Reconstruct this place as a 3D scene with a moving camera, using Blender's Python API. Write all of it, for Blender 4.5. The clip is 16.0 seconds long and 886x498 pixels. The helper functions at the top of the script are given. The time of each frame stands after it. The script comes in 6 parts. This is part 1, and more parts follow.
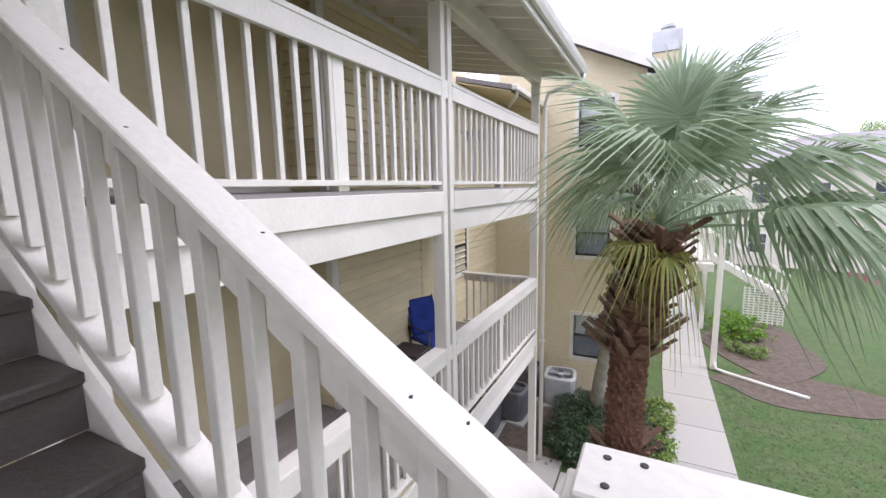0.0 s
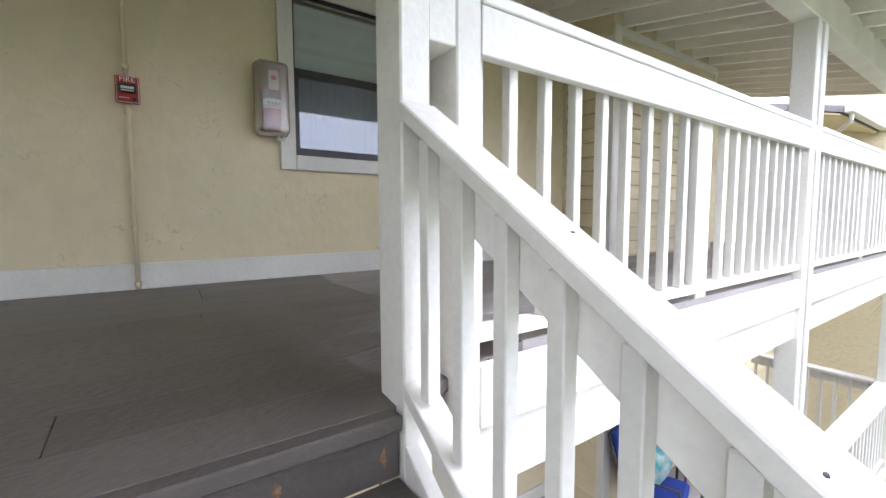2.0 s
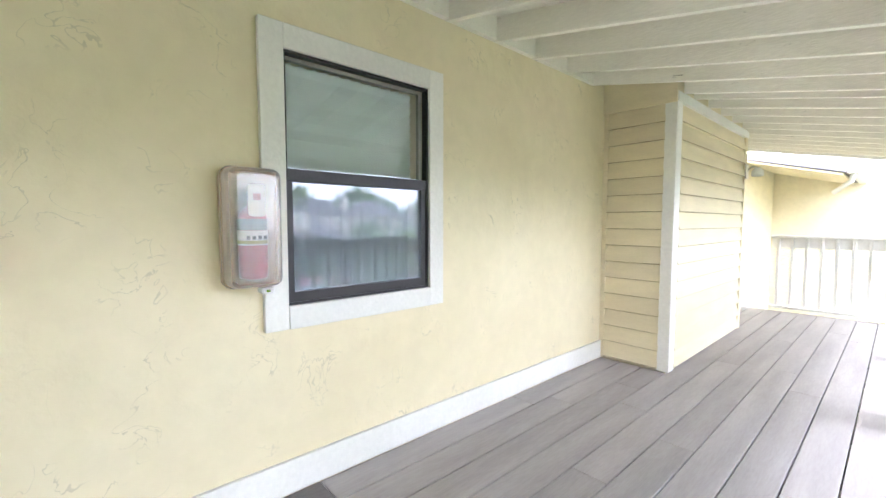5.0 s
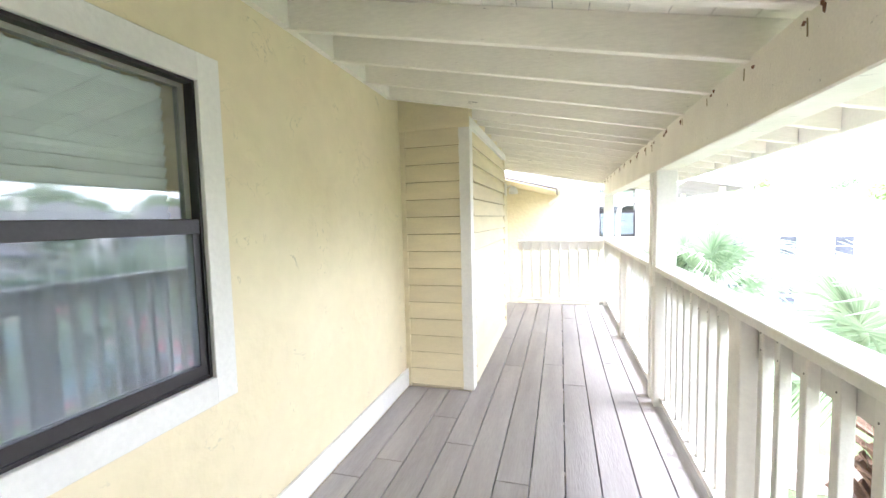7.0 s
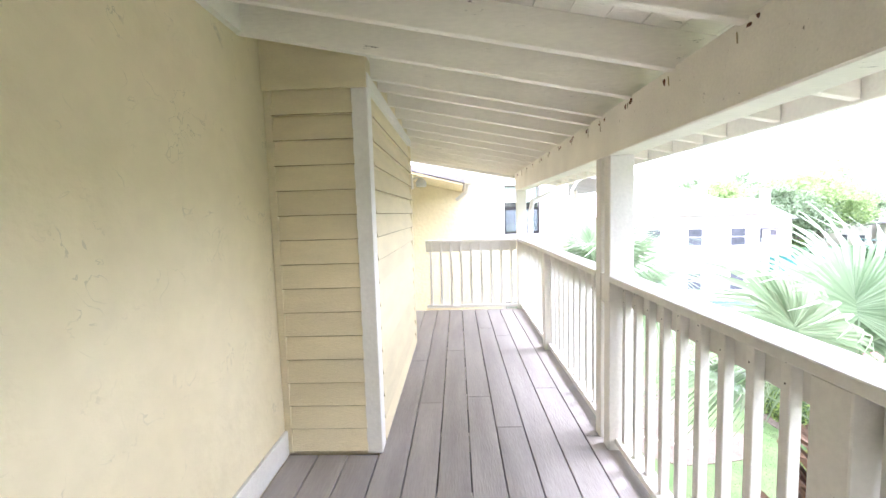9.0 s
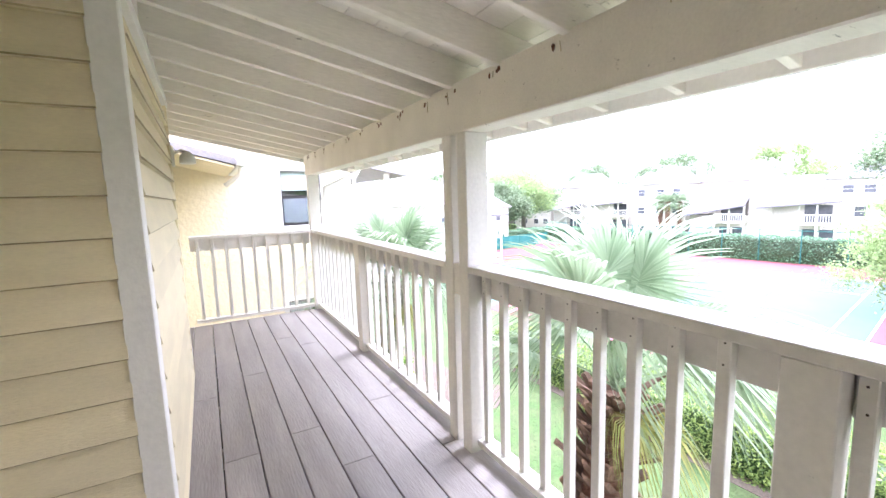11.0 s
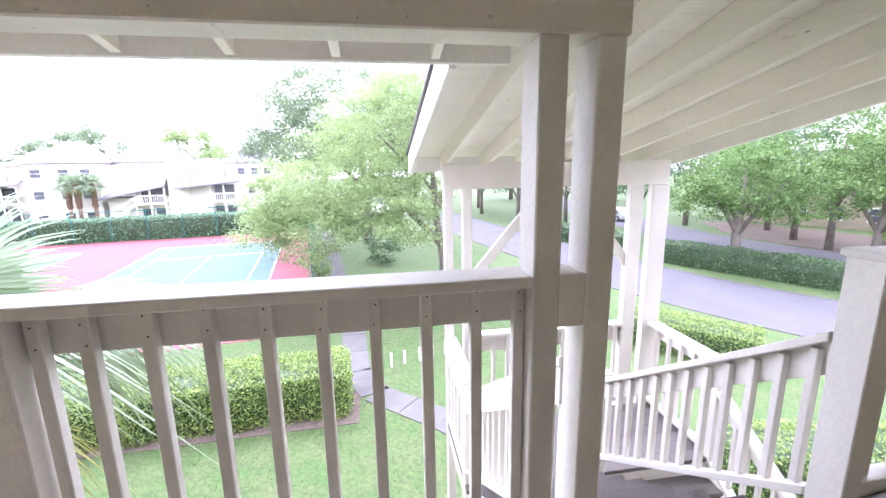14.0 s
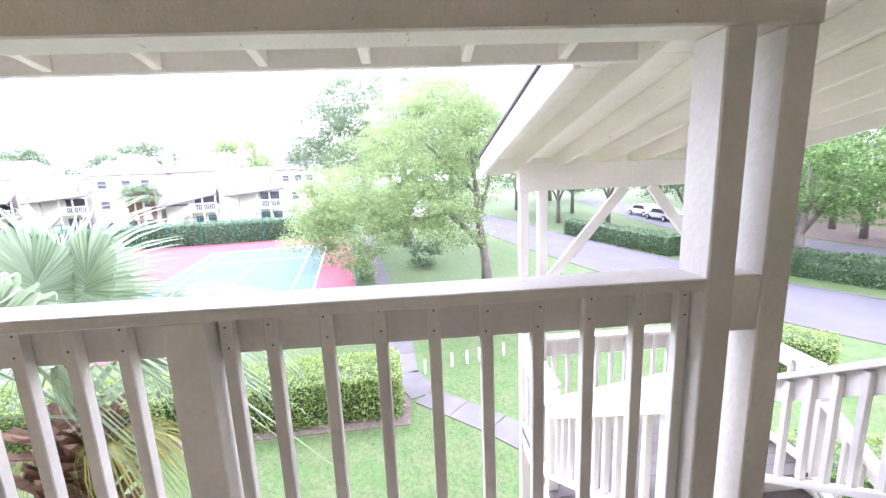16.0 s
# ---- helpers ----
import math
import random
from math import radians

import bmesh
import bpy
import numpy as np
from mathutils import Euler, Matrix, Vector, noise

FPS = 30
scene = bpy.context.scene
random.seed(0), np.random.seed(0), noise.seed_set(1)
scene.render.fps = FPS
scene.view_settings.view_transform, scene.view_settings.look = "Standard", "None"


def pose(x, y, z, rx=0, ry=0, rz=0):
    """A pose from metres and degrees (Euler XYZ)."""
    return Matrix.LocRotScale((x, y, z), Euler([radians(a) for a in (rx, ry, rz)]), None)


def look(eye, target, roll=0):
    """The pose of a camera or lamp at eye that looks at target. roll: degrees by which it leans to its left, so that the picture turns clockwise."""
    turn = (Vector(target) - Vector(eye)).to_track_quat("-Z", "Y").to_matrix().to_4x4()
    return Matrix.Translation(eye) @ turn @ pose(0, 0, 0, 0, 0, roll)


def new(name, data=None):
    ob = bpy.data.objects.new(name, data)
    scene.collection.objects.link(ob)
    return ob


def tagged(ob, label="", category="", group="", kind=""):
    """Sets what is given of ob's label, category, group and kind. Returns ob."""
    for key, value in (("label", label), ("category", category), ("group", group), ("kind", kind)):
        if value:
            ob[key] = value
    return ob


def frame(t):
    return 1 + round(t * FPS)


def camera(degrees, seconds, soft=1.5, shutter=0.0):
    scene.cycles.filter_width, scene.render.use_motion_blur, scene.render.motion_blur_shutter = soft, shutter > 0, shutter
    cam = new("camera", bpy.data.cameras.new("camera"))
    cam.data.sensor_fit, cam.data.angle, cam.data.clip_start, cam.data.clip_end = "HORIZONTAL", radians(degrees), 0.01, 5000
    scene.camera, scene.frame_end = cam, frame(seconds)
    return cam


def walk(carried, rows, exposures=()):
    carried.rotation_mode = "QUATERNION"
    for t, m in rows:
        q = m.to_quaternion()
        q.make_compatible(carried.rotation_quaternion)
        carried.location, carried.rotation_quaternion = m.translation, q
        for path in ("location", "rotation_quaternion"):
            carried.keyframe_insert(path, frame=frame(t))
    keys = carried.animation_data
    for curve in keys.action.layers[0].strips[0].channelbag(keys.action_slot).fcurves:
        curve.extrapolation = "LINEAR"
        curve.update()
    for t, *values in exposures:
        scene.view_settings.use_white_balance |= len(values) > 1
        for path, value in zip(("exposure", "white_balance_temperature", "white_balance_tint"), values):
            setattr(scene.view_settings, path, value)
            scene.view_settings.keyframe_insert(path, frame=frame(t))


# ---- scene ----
cam = camera(93.8, 16.0)
PATH = [
    (0, (4.027, 0.697, 0.015), (3.121, 2.455, -0.28), -1.2),
    (0.5, (3.826, 0.688, 0.026), (2.576, 2.228, -0.232), -0.9),
    (1, (3.566, 0.715, 0.123), (2.135, 2.096, -0.089), -0.6),
    (1.5, (3.279, 0.712, 0.247), (1.702, 1.93, 0.07), -0.4),
    (2, (3.062, 0.688, 0.425), (1.423, 1.824, 0.27), -0.2),
    (2.5, (2.814, 0.68, 0.581), (1.158, 1.794, 0.445), -0.0),
    (3, (2.638, 0.657, 0.739), (0.982, 1.769, 0.597), -0.1),
    (3.2, (2.565, 0.649, 0.784), (0.915, 1.772, 0.652), -0.1),
    (5.3, (1.721, 0.838, 1.276), (0.316, 2.256, 1.148), -0.1),
    (5.5, (1.654, 0.843, 1.297), (0.315, 2.323, 1.172), -0.3),
    (6, (1.522, 0.831, 1.408), (0.425, 2.499, 1.291), -0.8),
    (6.5, (1.429, 0.945, 1.43), (0.62, 2.768, 1.295), -1.0),
    (7, (1.307, 1.088, 1.449), (0.762, 3.007, 1.307), -1.4),
    (7.5, (1.159, 1.214, 1.456), (0.755, 3.167, 1.309), -1.8),
    (8, (1.141, 1.439, 1.451), (0.781, 3.4, 1.291), -1.9),
    (8.2, (1.138, 1.547, 1.452), (0.815, 3.515, 1.293), -1.9),
    (10.3, (0.924, 2.602, 1.467), (1.435, 4.523, 1.246), -1.8),
    (10.5, (0.881, 2.638, 1.464), (1.491, 4.529, 1.23), -1.9),
    (11, (0.796, 2.618, 1.434), (1.778, 4.342, 1.186), -1.7),
    (11.5, (0.798, 2.503, 1.428), (2.176, 3.925, 1.154), -1.6),
    (12, (0.832, 2.327, 1.419), (2.458, 3.452, 1.12), -1.6),
    (12.5, (0.846, 2.181, 1.418), (2.659, 2.96, 1.092), -1.7),
    (12.8, (0.828, 2.112, 1.424), (2.724, 2.647, 1.077), -1.6),
    (13, (0.824, 2.078, 1.426), (2.756, 2.448, 1.066), -1.5),
    (13.5, (0.816, 1.962, 1.423), (2.776, 1.971, 1.025), -1.7),
    (14, (0.796, 1.943, 1.411), (2.733, 1.645, 1.013), -1.0),
    (14.5, (0.784, 1.972, 1.425), (2.7, 1.562, 1.024), -1.4),
    (15, (0.818, 2.033, 1.42), (2.73, 1.601, 1.024), -1.5),
    (15.5, (0.846, 2.152, 1.42), (2.765, 1.748, 1.03), -1.8),
    (16, (0.843, 2.34, 1.419), (2.802, 2.21, 1.04), -2.4),
]
EXPOSURE = [(0.0, .7, 5950, 23), (.5, 1.0, 5900, 22), (1.5, 1.55, 5750, 21), (3.0, 2.2, 5550, 18), (5.3, 3.22, 5500, 19), (7.0, 3.28, 5600, 19), (8.0, 3.05, 5650, 20), (10.5, 2.75, 5600, 25), (12.0, 2.42, 5600, 28), (14.0, 2.26, 5600, 31), (16.0, 2.34, 5600, 31)]
walk(cam, [(t, look(eye, target, roll)) for t, eye, target, roll in PATH], EXPOSURE)

# ---- light ----
world = bpy.data.worlds.new("world")
scene.world = world
world.use_nodes = True
wn = world.node_tree
sky = wn.nodes.new("ShaderNodeTexSky")
sky.sky_type, sky.sun_disc = "NISHITA", False
sky.sun_elevation, sky.sun_rotation = radians(58), radians(75)
cloud = wn.nodes.new("ShaderNodeTexNoise")
cloud.inputs["Scale"].default_value, cloud.inputs["Detail"].default_value = 2.2, 6
cramp = wn.nodes.new("ShaderNodeValToRGB")
cramp.color_ramp.elements[0].position, cramp.color_ramp.elements[1].position = 0.30, 0.52
cramp.color_ramp.elements[0].color, cramp.color_ramp.elements[1].color = (.62, .62, .62, 1), (1, 1, 1, 1)
cmix = wn.nodes.new("ShaderNodeMix")
cmix.data_type = "RGBA"
cmix.inputs["B"].default_value = (9.6, 9.7, 9.8, 1)
wn.links.new(cloud.outputs["Fac"], cramp.inputs["Fac"])
wn.links.new(cramp.outputs["Color"], cmix.inputs["Factor"])
wn.links.new(sky.outputs[0], cmix.inputs["A"])
wn.links.new(cmix.outputs["Result"], wn.nodes["Background"].inputs[0])
wn.nodes["Background"].inputs[1].default_value = 0.15
sun = new("sun", bpy.data.lights.new("sun", "SUN"))
sun.data.energy, sun.data.angle, sun.data.color = 1.2, radians(20), (1, .97, .92)
sun.matrix_world = look((18, 5, 30), (0, 0, 0))

# ---- materials ----
def shade(name, base, rough=.6, var=.12, scale=3.0, bump=.15, grain=60.0, stretch=(1, 1, 1), spots=0.0,
          spot=(.1, .08, .06), spot_scale=9.0, tint=None, metal=0.0, piece=.08, island=False, wrinkle=False):
    """A painted, weathered or natural surface: broad stains, fine grain and bump, sparse spots, and a little change from piece to piece."""
    m = bpy.data.materials.new(name)
    m.use_nodes = True
    n, l = m.node_tree.nodes, m.node_tree.links
    b = n["Principled BSDF"]
    co = n.new("ShaderNodeTexCoord")
    mp = n.new("ShaderNodeMapping")
    mp.inputs["Scale"].default_value = stretch
    l.new(co.outputs["Object"], mp.inputs["Vector"])
    info = n.new("ShaderNodeNewGeometry" if island else "ShaderNodeObjectInfo")
    rnd = info.outputs["Random Per Island" if island else "Random"]
    shift = n.new("ShaderNodeVectorMath")
    shift.operation = "MULTIPLY_ADD"
    shift.inputs[1].default_value = (0, 0, 0)
    l.new(mp.outputs["Vector"], shift.inputs[2])
    if piece:
        comb = n.new("ShaderNodeCombineXYZ")
        for i in range(3):
            l.new(rnd, comb.inputs[i])
        l.new(comb.outputs[0], shift.inputs[0])
        shift.inputs[1].default_value = (13, 17, 11)
    broad, fine = n.new("ShaderNodeTexNoise"), n.new("ShaderNodeTexNoise")
    broad.inputs["Scale"].default_value, broad.inputs["Detail"].default_value = scale, 5
    fine.inputs["Scale"].default_value, fine.inputs["Detail"].default_value = grain, 4
    for t in (broad, fine):
        l.new(shift.outputs[0], t.inputs["Vector"])
    other = tint or tuple(c * (1 - 2.2 * var) for c in base)
    r1 = n.new("ShaderNodeValToRGB")
    r1.color_ramp.elements[0].position, r1.color_ramp.elements[1].position = .32, .68
    r1.color_ramp.elements[0].color, r1.color_ramp.elements[1].color = (*other, 1), (*base, 1)
    l.new(broad.outputs["Fac"], r1.inputs["Fac"])
    mul = n.new("ShaderNodeMix")
    mul.data_type, mul.blend_type = "RGBA", "MULTIPLY"
    mul.inputs["Factor"].default_value = 1
    r2 = n.new("ShaderNodeMapRange")
    r2.inputs["From Min"].default_value, r2.inputs["From Max"].default_value = .3, .7
    r2.inputs["To Min"].default_value, r2.inputs["To Max"].default_value = 1 - var, 1 + var * .4
    l.new(fine.outputs["Fac"], r2.inputs["Value"])
    l.new(r1.outputs["Color"], mul.inputs["A"])
    l.new(r2.outputs["Result"], mul.inputs["B"])
    out = mul.outputs["Result"]
    if piece:
        r3 = n.new("ShaderNodeMapRange")
        r3.inputs["To Min"].default_value, r3.inputs["To Max"].default_value = 1 - piece, 1 + piece * .5
        l.new(rnd, r3.inputs["Value"])
        m3 = n.new("ShaderNodeMix")
        m3.data_type, m3.blend_type = "RGBA", "MULTIPLY"
        m3.inputs["Factor"].default_value = 1
        l.new(out, m3.inputs["A"])
        l.new(r3.outputs["Result"], m3.inputs["B"])
        out = m3.outputs["Result"]
    if spots:
        sp = n.new("ShaderNodeTexNoise")
        sp.inputs["Scale"].default_value, sp.inputs["Detail"].default_value, sp.inputs["Roughness"].default_value = spot_scale, 8, .75
        l.new(shift.outputs[0], sp.inputs["Vector"])
        rs = n.new("ShaderNodeMapRange")
        rs.inputs["From Min"].default_value, rs.inputs["From Max"].default_value = .74 - spots, .80 - spots
        l.new(sp.outputs["Fac"], rs.inputs["Value"])
        m4 = n.new("ShaderNodeMix")
        m4.data_type = "RGBA"
        m4.inputs["B"].default_value = (*spot, 1)
        l.new(rs.outputs["Result"], m4.inputs["Factor"])
        l.new(out, m4.inputs["A"])
        out = m4.outputs["Result"]
    if wrinkle:
        wv, mk, ab, gt, mm, m5 = (n.new("ShaderNode" + k) for k in ("TexNoise", "TexNoise", "Math", "MapRange", "Math", "Mix"))
        wv.inputs["Scale"].default_value, wv.inputs["Detail"].default_value, wv.inputs["Distortion"].default_value = 7, 3, 1.2
        mk.inputs["Scale"].default_value, mk.inputs["Detail"].default_value = 4.5, 2
        for t in (wv, mk):
            l.new(shift.outputs[0], t.inputs["Vector"])
        ab.operation, ab.inputs[1].default_value, ab.inputs[2].default_value = "COMPARE", .5, .008
        l.new(wv.outputs["Fac"], ab.inputs[0])
        gt.inputs["From Min"].default_value, gt.inputs["From Max"].default_value = .53, .64
        l.new(mk.outputs["Fac"], gt.inputs["Value"])
        mm.operation = "MULTIPLY"
        l.new(ab.outputs[0], mm.inputs[0])
        l.new(gt.outputs["Result"], mm.inputs[1])
        m5.data_type = "RGBA"
        m5.inputs["B"].default_value = (*(c * .78 for c in base), 1)
        l.new(mm.outputs[0], m5.inputs["Factor"])
        l.new(out, m5.inputs["A"])
        out = m5.outputs["Result"]
    l.new(out, b.inputs["Base Color"])
    b.inputs["Roughness"].default_value, b.inputs["Metallic"].default_value = rough, metal
    if bump:
        bp = n.new("ShaderNodeBump")
        bp.inputs["Strength"].default_value, bp.inputs["Distance"].default_value = bump, .02
        l.new(fine.outputs["Fac"], bp.inputs["Height"])
        l.new(bp.outputs["Normal"], b.inputs["Normal"])
    return m


def leafy(name, base, dark, glow=.35, rough=.5):
    """Leaves: each one a little different, letting some light through."""
    m = bpy.data.materials.new(name)
    m.use_nodes = True
    n, l = m.node_tree.nodes, m.node_tree.links
    b = n["Principled BSDF"]
    geo = n.new("ShaderNodeNewGeometry")
    mix = n.new("ShaderNodeMix")
    mix.data_type = "RGBA"
    mix.inputs["A"].default_value, mix.inputs["B"].default_value = (*dark, 1), (*base, 1)
    l.new(geo.outputs["Random Per Island"], mix.inputs["Factor"])
    l.new(mix.outputs["Result"], b.inputs["Base Color"])
    b.inputs["Roughness"].default_value = rough
    tr = n.new("ShaderNodeBsdfTranslucent")
    l.new(mix.outputs["Result"], tr.inputs["Color"])
    ms = n.new("ShaderNodeMixShader")
    ms.inputs[0].default_value = glow
    l.new(b.outputs[0], ms.inputs[1])
    l.new(tr.outputs[0], ms.inputs[2])
    l.new(ms.outputs[0], n["Material Output"].inputs["Surface"])
    return m


def pane_glass(name, tint, rough=.02, low=.09, high=.75):
    m = bpy.data.materials.new(name)
    m.use_nodes = True
    n, l = m.node_tree.nodes, m.node_tree.links
    tr, gl, mx, fr, mr = (n.new("ShaderNode" + k) for k in ("BsdfTransparent", "BsdfGlossy", "MixShader", "LayerWeight", "MapRange"))
    tr.inputs["Color"].default_value = (*tint, 1)
    gl.inputs["Roughness"].default_value = rough
    fr.inputs["Blend"].default_value = .25
    mr.inputs["To Min"].default_value, mr.inputs["To Max"].default_value = low, high
    l.new(fr.outputs["Facing"], mr.inputs["Value"])
    l.new(mr.outputs["Result"], mx.inputs[0])
    l.new(tr.outputs[0], mx.inputs[1])
    l.new(gl.outputs[0], mx.inputs[2])
    l.new(mx.outputs[0], n["Material Output"].inputs["Surface"])
    return m


WHITE = shade("white_paint", (.825, .795, .725), .55, .05, 2.0, .12, 45, spots=.045, spot=(.22, .19, .16), spot_scale=14)
CREAM = shade("cream_ceiling_paint", (.875, .83, .73), .6, .05, 1.4, .15, 40, (.6, 2.5, 2.5), spots=.10, spot=(.17, .14, .11), spot_scale=11)
STUCCO = shade("yellow_stucco", (.77, .675, .455), .8, .04, 1.2, .4, 9, tint=(.72, .62, .40), spots=.03, spot=(.46, .38, .22), spot_scale=5, piece=0, wrinkle=True)
SIDING = shade("yellow_siding_paint", (.77, .67, .44), .6, .05, 2.5, .2, 50, (1, 1, 4))
BEIGE = shade("far_beige_stucco", (.76, .71, .63), .8, .06, .6, .3, 8, piece=0)
FARROOF = shade("faded_far_shingles", (.185, .175, .19), .9, .1, 1.2, .3, 12, tint=(.155, .147, .16), piece=0)
STUCCO_PALE = shade("pale_yellow_stucco", (.77, .68, .48), .8, .05, .9, .9, 14, tint=(.72, .625, .425), spots=.03, spot=(.55, .47, .32), spot_scale=3, piece=0)
# Siding darkened to tan: the tree shade on one house painted in.
SIDING_SHADED = shade("shaded_siding", (.36, .30, .215), .7, .08, .8, .2, 20, (1, 1, 4), piece=0)
FARPANE = shade("far_window_glass", (.13, .135, .155), .2, .2, 1, 0, 10)
# Shade line under each siding lap painted in, with grime; also the beam's streaks.
SHADE_GRIME = shade("lap_shade_and_grime", (.52, .43, .26), .9, .2, 6, .1, 40)
DECK = shade("deck_board_paint", (.40, .37, .35), .55, .08, 2.2, .2, 26, (4, .5, 4), tint=(.315, .29, .275), spots=.03, spot=(.5, .47, .45), spot_scale=7, piece=.07)
TREAD = shade("worn_stair_paint", (.13, .112, .102), .55, .08, 2, .25, 70, (1, .6, 1), tint=(.10, .087, .08), spots=.05, spot=(.30, .2, .12), spot_scale=5, piece=.1)
# Same deck paint in a darker tone: shade near the stairs painted in.
DECK_SHADED = shade("shaded_deck_paint", (.175, .154, .14), .42, .08, 1.6, .2, 60, (1, .5, 1), tint=(.132, .116, .105), spots=.03, spot=(.34, .3, .26), spot_scale=7, piece=.03)
CONCRETE = shade("concrete", (.40, .385, .355), .85, .08, 1.5, .35, 35, tint=(.40, .38, .34), spots=.03, spot=(.3, .28, .25))
OLD_CONCRETE = shade("weathered_concrete", (.115, .11, .105), .9, .1, 1.5, .35, 35, tint=(.09, .086, .082), spots=.03, spot=(.08, .077, .07))
ASPHALT = shade("asphalt", (.098, .094, .106), .9, .12, .5, .4, 30, tint=(.08, .077, .086), piece=0)
GRASS = shade("lawn", (.055, .112, .024), .9, .32, 1.6, .6, 11, tint=(.088, .118, .042), spots=.07, spot=(.13, .125, .07), spot_scale=1.3, piece=0)
MULCH = shade("mulch", (.105, .078, .058), .95, .35, 6, 1, 40, tint=(.16, .125, .10), piece=0)
SHINGLE = shade("roof_shingles", (.26, .24, .25), .9, .15, 1.2, .5, 22, (1, 1, 1), tint=(.32, .30, .31), piece=0)
BLACK = shade("bronze_aluminium", (.035, .03, .03), .4, .1, 5, .05, 60, metal=.3)
METAL = shade("galvanised_metal", (.55, .56, .58), .4, .08, 4, .1, 40, metal=.7)
GUTTER = shade("gutter_enamel", (.78, .76, .70), .4, .05, 3, .05, 50)
SASH = shade("aged_beige_sash", (.36, .345, .29), .5, .1, 5, .05, 60)
BLIND = shade("blind_slats", (.84, .85, .82), .6, .03, 6, .05, 60)
# Dark grey for all indoor surfaces: the rooms' dimness painted as colour.
ROOM = shade("dark_for_dim_room", (.12, .12, .12), .9, .1, 2, .05, 20)
RED = shade("red_enamel", (.42, .03, .03), .35, .1, 9, .05, 60)
PRINT = shade("white_print", (.8, .78, .74), .5, .03, 9, 0, 60)
STEEL = shade("dark_grey_enamel", (.14, .14, .15), .5, .12, 5, .1, 50)
PALE = shade("pale_grey_enamel", (.5, .52, .52), .5, .08, 5, .1, 50)
BARK = shade("tree_bark", (.22, .19, .16), .9, .25, 3, 1, 14, (3, 3, .7), tint=(.13, .11, .09), piece=0)
BOOT = shade("palm_boots", (.27, .165, .105), .9, .22, 5, .8, 30, tint=(.15, .085, .055), piece=.25, island=True)
BOOT_PALE = shade("grey_palm_trunk", (.34, .32, .26), .9, .2, 5, .6, 30, tint=(.2, .19, .14), piece=.2, island=True)
FIBRE = shade("palm_fibre", (.26, .125, .08), .95, .3, 8, 1, 25, (1, 1, 6), tint=(.15, .075, .05), piece=0)
FAN = leafy("fan_palm_leaf", (.33, .41, .26), (.18, .26, .14), .35, .36)
FAN_DRY = leafy("yellowing_palm_leaf", (.42, .38, .10), (.24, .28, .08), .35, .5)
LEAF_LIGHT = leafy("bright_tree_leaf", (.375, .47, .205), (.23, .33, .135), .45)
LEAF_STREET = leafy("street_tree_leaf", (.19, .30, .09), (.075, .15, .038), .4)
LEAF_OAK = leafy("oak_leaf", (.155, .235, .115), (.07, .13, .055), .38)
LEAF_FAR = leafy("distant_tree_leaf", (.27, .34, .20), (.14, .21, .11), .4)
LEAF_HEDGE = leafy("hedge_leaf", (.36, .46, .12), (.10, .185, .045), .3)
LEAF_COURT = leafy("court_hedge_leaf", (.20, .35, .20), (.09, .19, .105), .3)
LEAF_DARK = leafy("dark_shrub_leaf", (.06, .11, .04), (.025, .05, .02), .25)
LEAF_LIME = leafy("lime_shrub_leaf", (.22, .38, .04), (.12, .25, .03), .35)
COURT_RED = shade("court_red", (.235, .06, .075), .85, .06, .4, .1, 20, piece=0)
COURT_GREEN = shade("court_green", (.07, .128, .14), .85, .06, .4, .1, 20, piece=0)
SCREEN = shade("teal_windscreen", (.03, .19, .17), .8, .12, 1.5, .4, 18, piece=.1)
BLUE = shade("blue_cushion", (.02, .05, .30), .9, .15, 6, .4, 60)
AQUA = shade("aqua_print_cloth", (.10, .42, .46), .9, .2, 9, .4, 60, tint=(.6, .65, .6))
BROWN = shade("dark_brown_metal", (.06, .045, .04), .5, .15, 5, .1, 50)
GLASS = pane_glass("window_glass", (.92, .95, .95), low=.05, high=.42)
GLASS_LOW = pane_glass("screened_window_glass", (.62, .67, .72), low=.2, high=.7)
PLASTIC = pane_glass("frosted_plastic", (.86, .78, .69), .3, .18)

MESH = bpy.data.materials.new("insect_mesh")
MESH.use_nodes = True
mt = MESH.node_tree
mesh_mix, mesh_clear, mesh_wire = (mt.nodes.new("ShaderNode" + k) for k in ("MixShader", "BsdfTransparent", "BsdfDiffuse"))
mesh_wire.inputs["Color"].default_value = (.36, .41, .46, 1)
mesh_mix.inputs[0].default_value = .2
mt.links.new(mesh_clear.outputs[0], mesh_mix.inputs[1])
mt.links.new(mesh_wire.outputs[0], mesh_mix.inputs[2])
mt.links.new(mesh_mix.outputs[0], mt.nodes["Material Output"].inputs["Surface"])

# ---- tools ----
G = -5.5      # ground
LOW = -2.75   # walkway one storey down


def whole(o):
    """Where a thing or part stands in the world."""
    return (whole(o.parent) @ o.matrix_parent_inverse if o.parent else Matrix()) @ o.matrix_basis


def put_mesh(name, me, parent=None, label="", m=None):
    ob = new(name, me)
    if parent:
        ob.parent = parent
        ob.matrix_parent_inverse = whole(parent).inverted()
    if m is not None:
        ob.matrix_basis = m
    if label:
        ob["label"] = label
    return ob


def mesh(name, bm, mat, smooth=False):
    me = bpy.data.meshes.new(name)
    bmesh.ops.recalc_face_normals(bm, faces=bm.faces)
    bm.to_mesh(me)
    bm.free()
    if smooth:
        me.polygons.foreach_set("use_smooth", [True] * len(me.polygons))
    me.materials.append(mat)
    return me


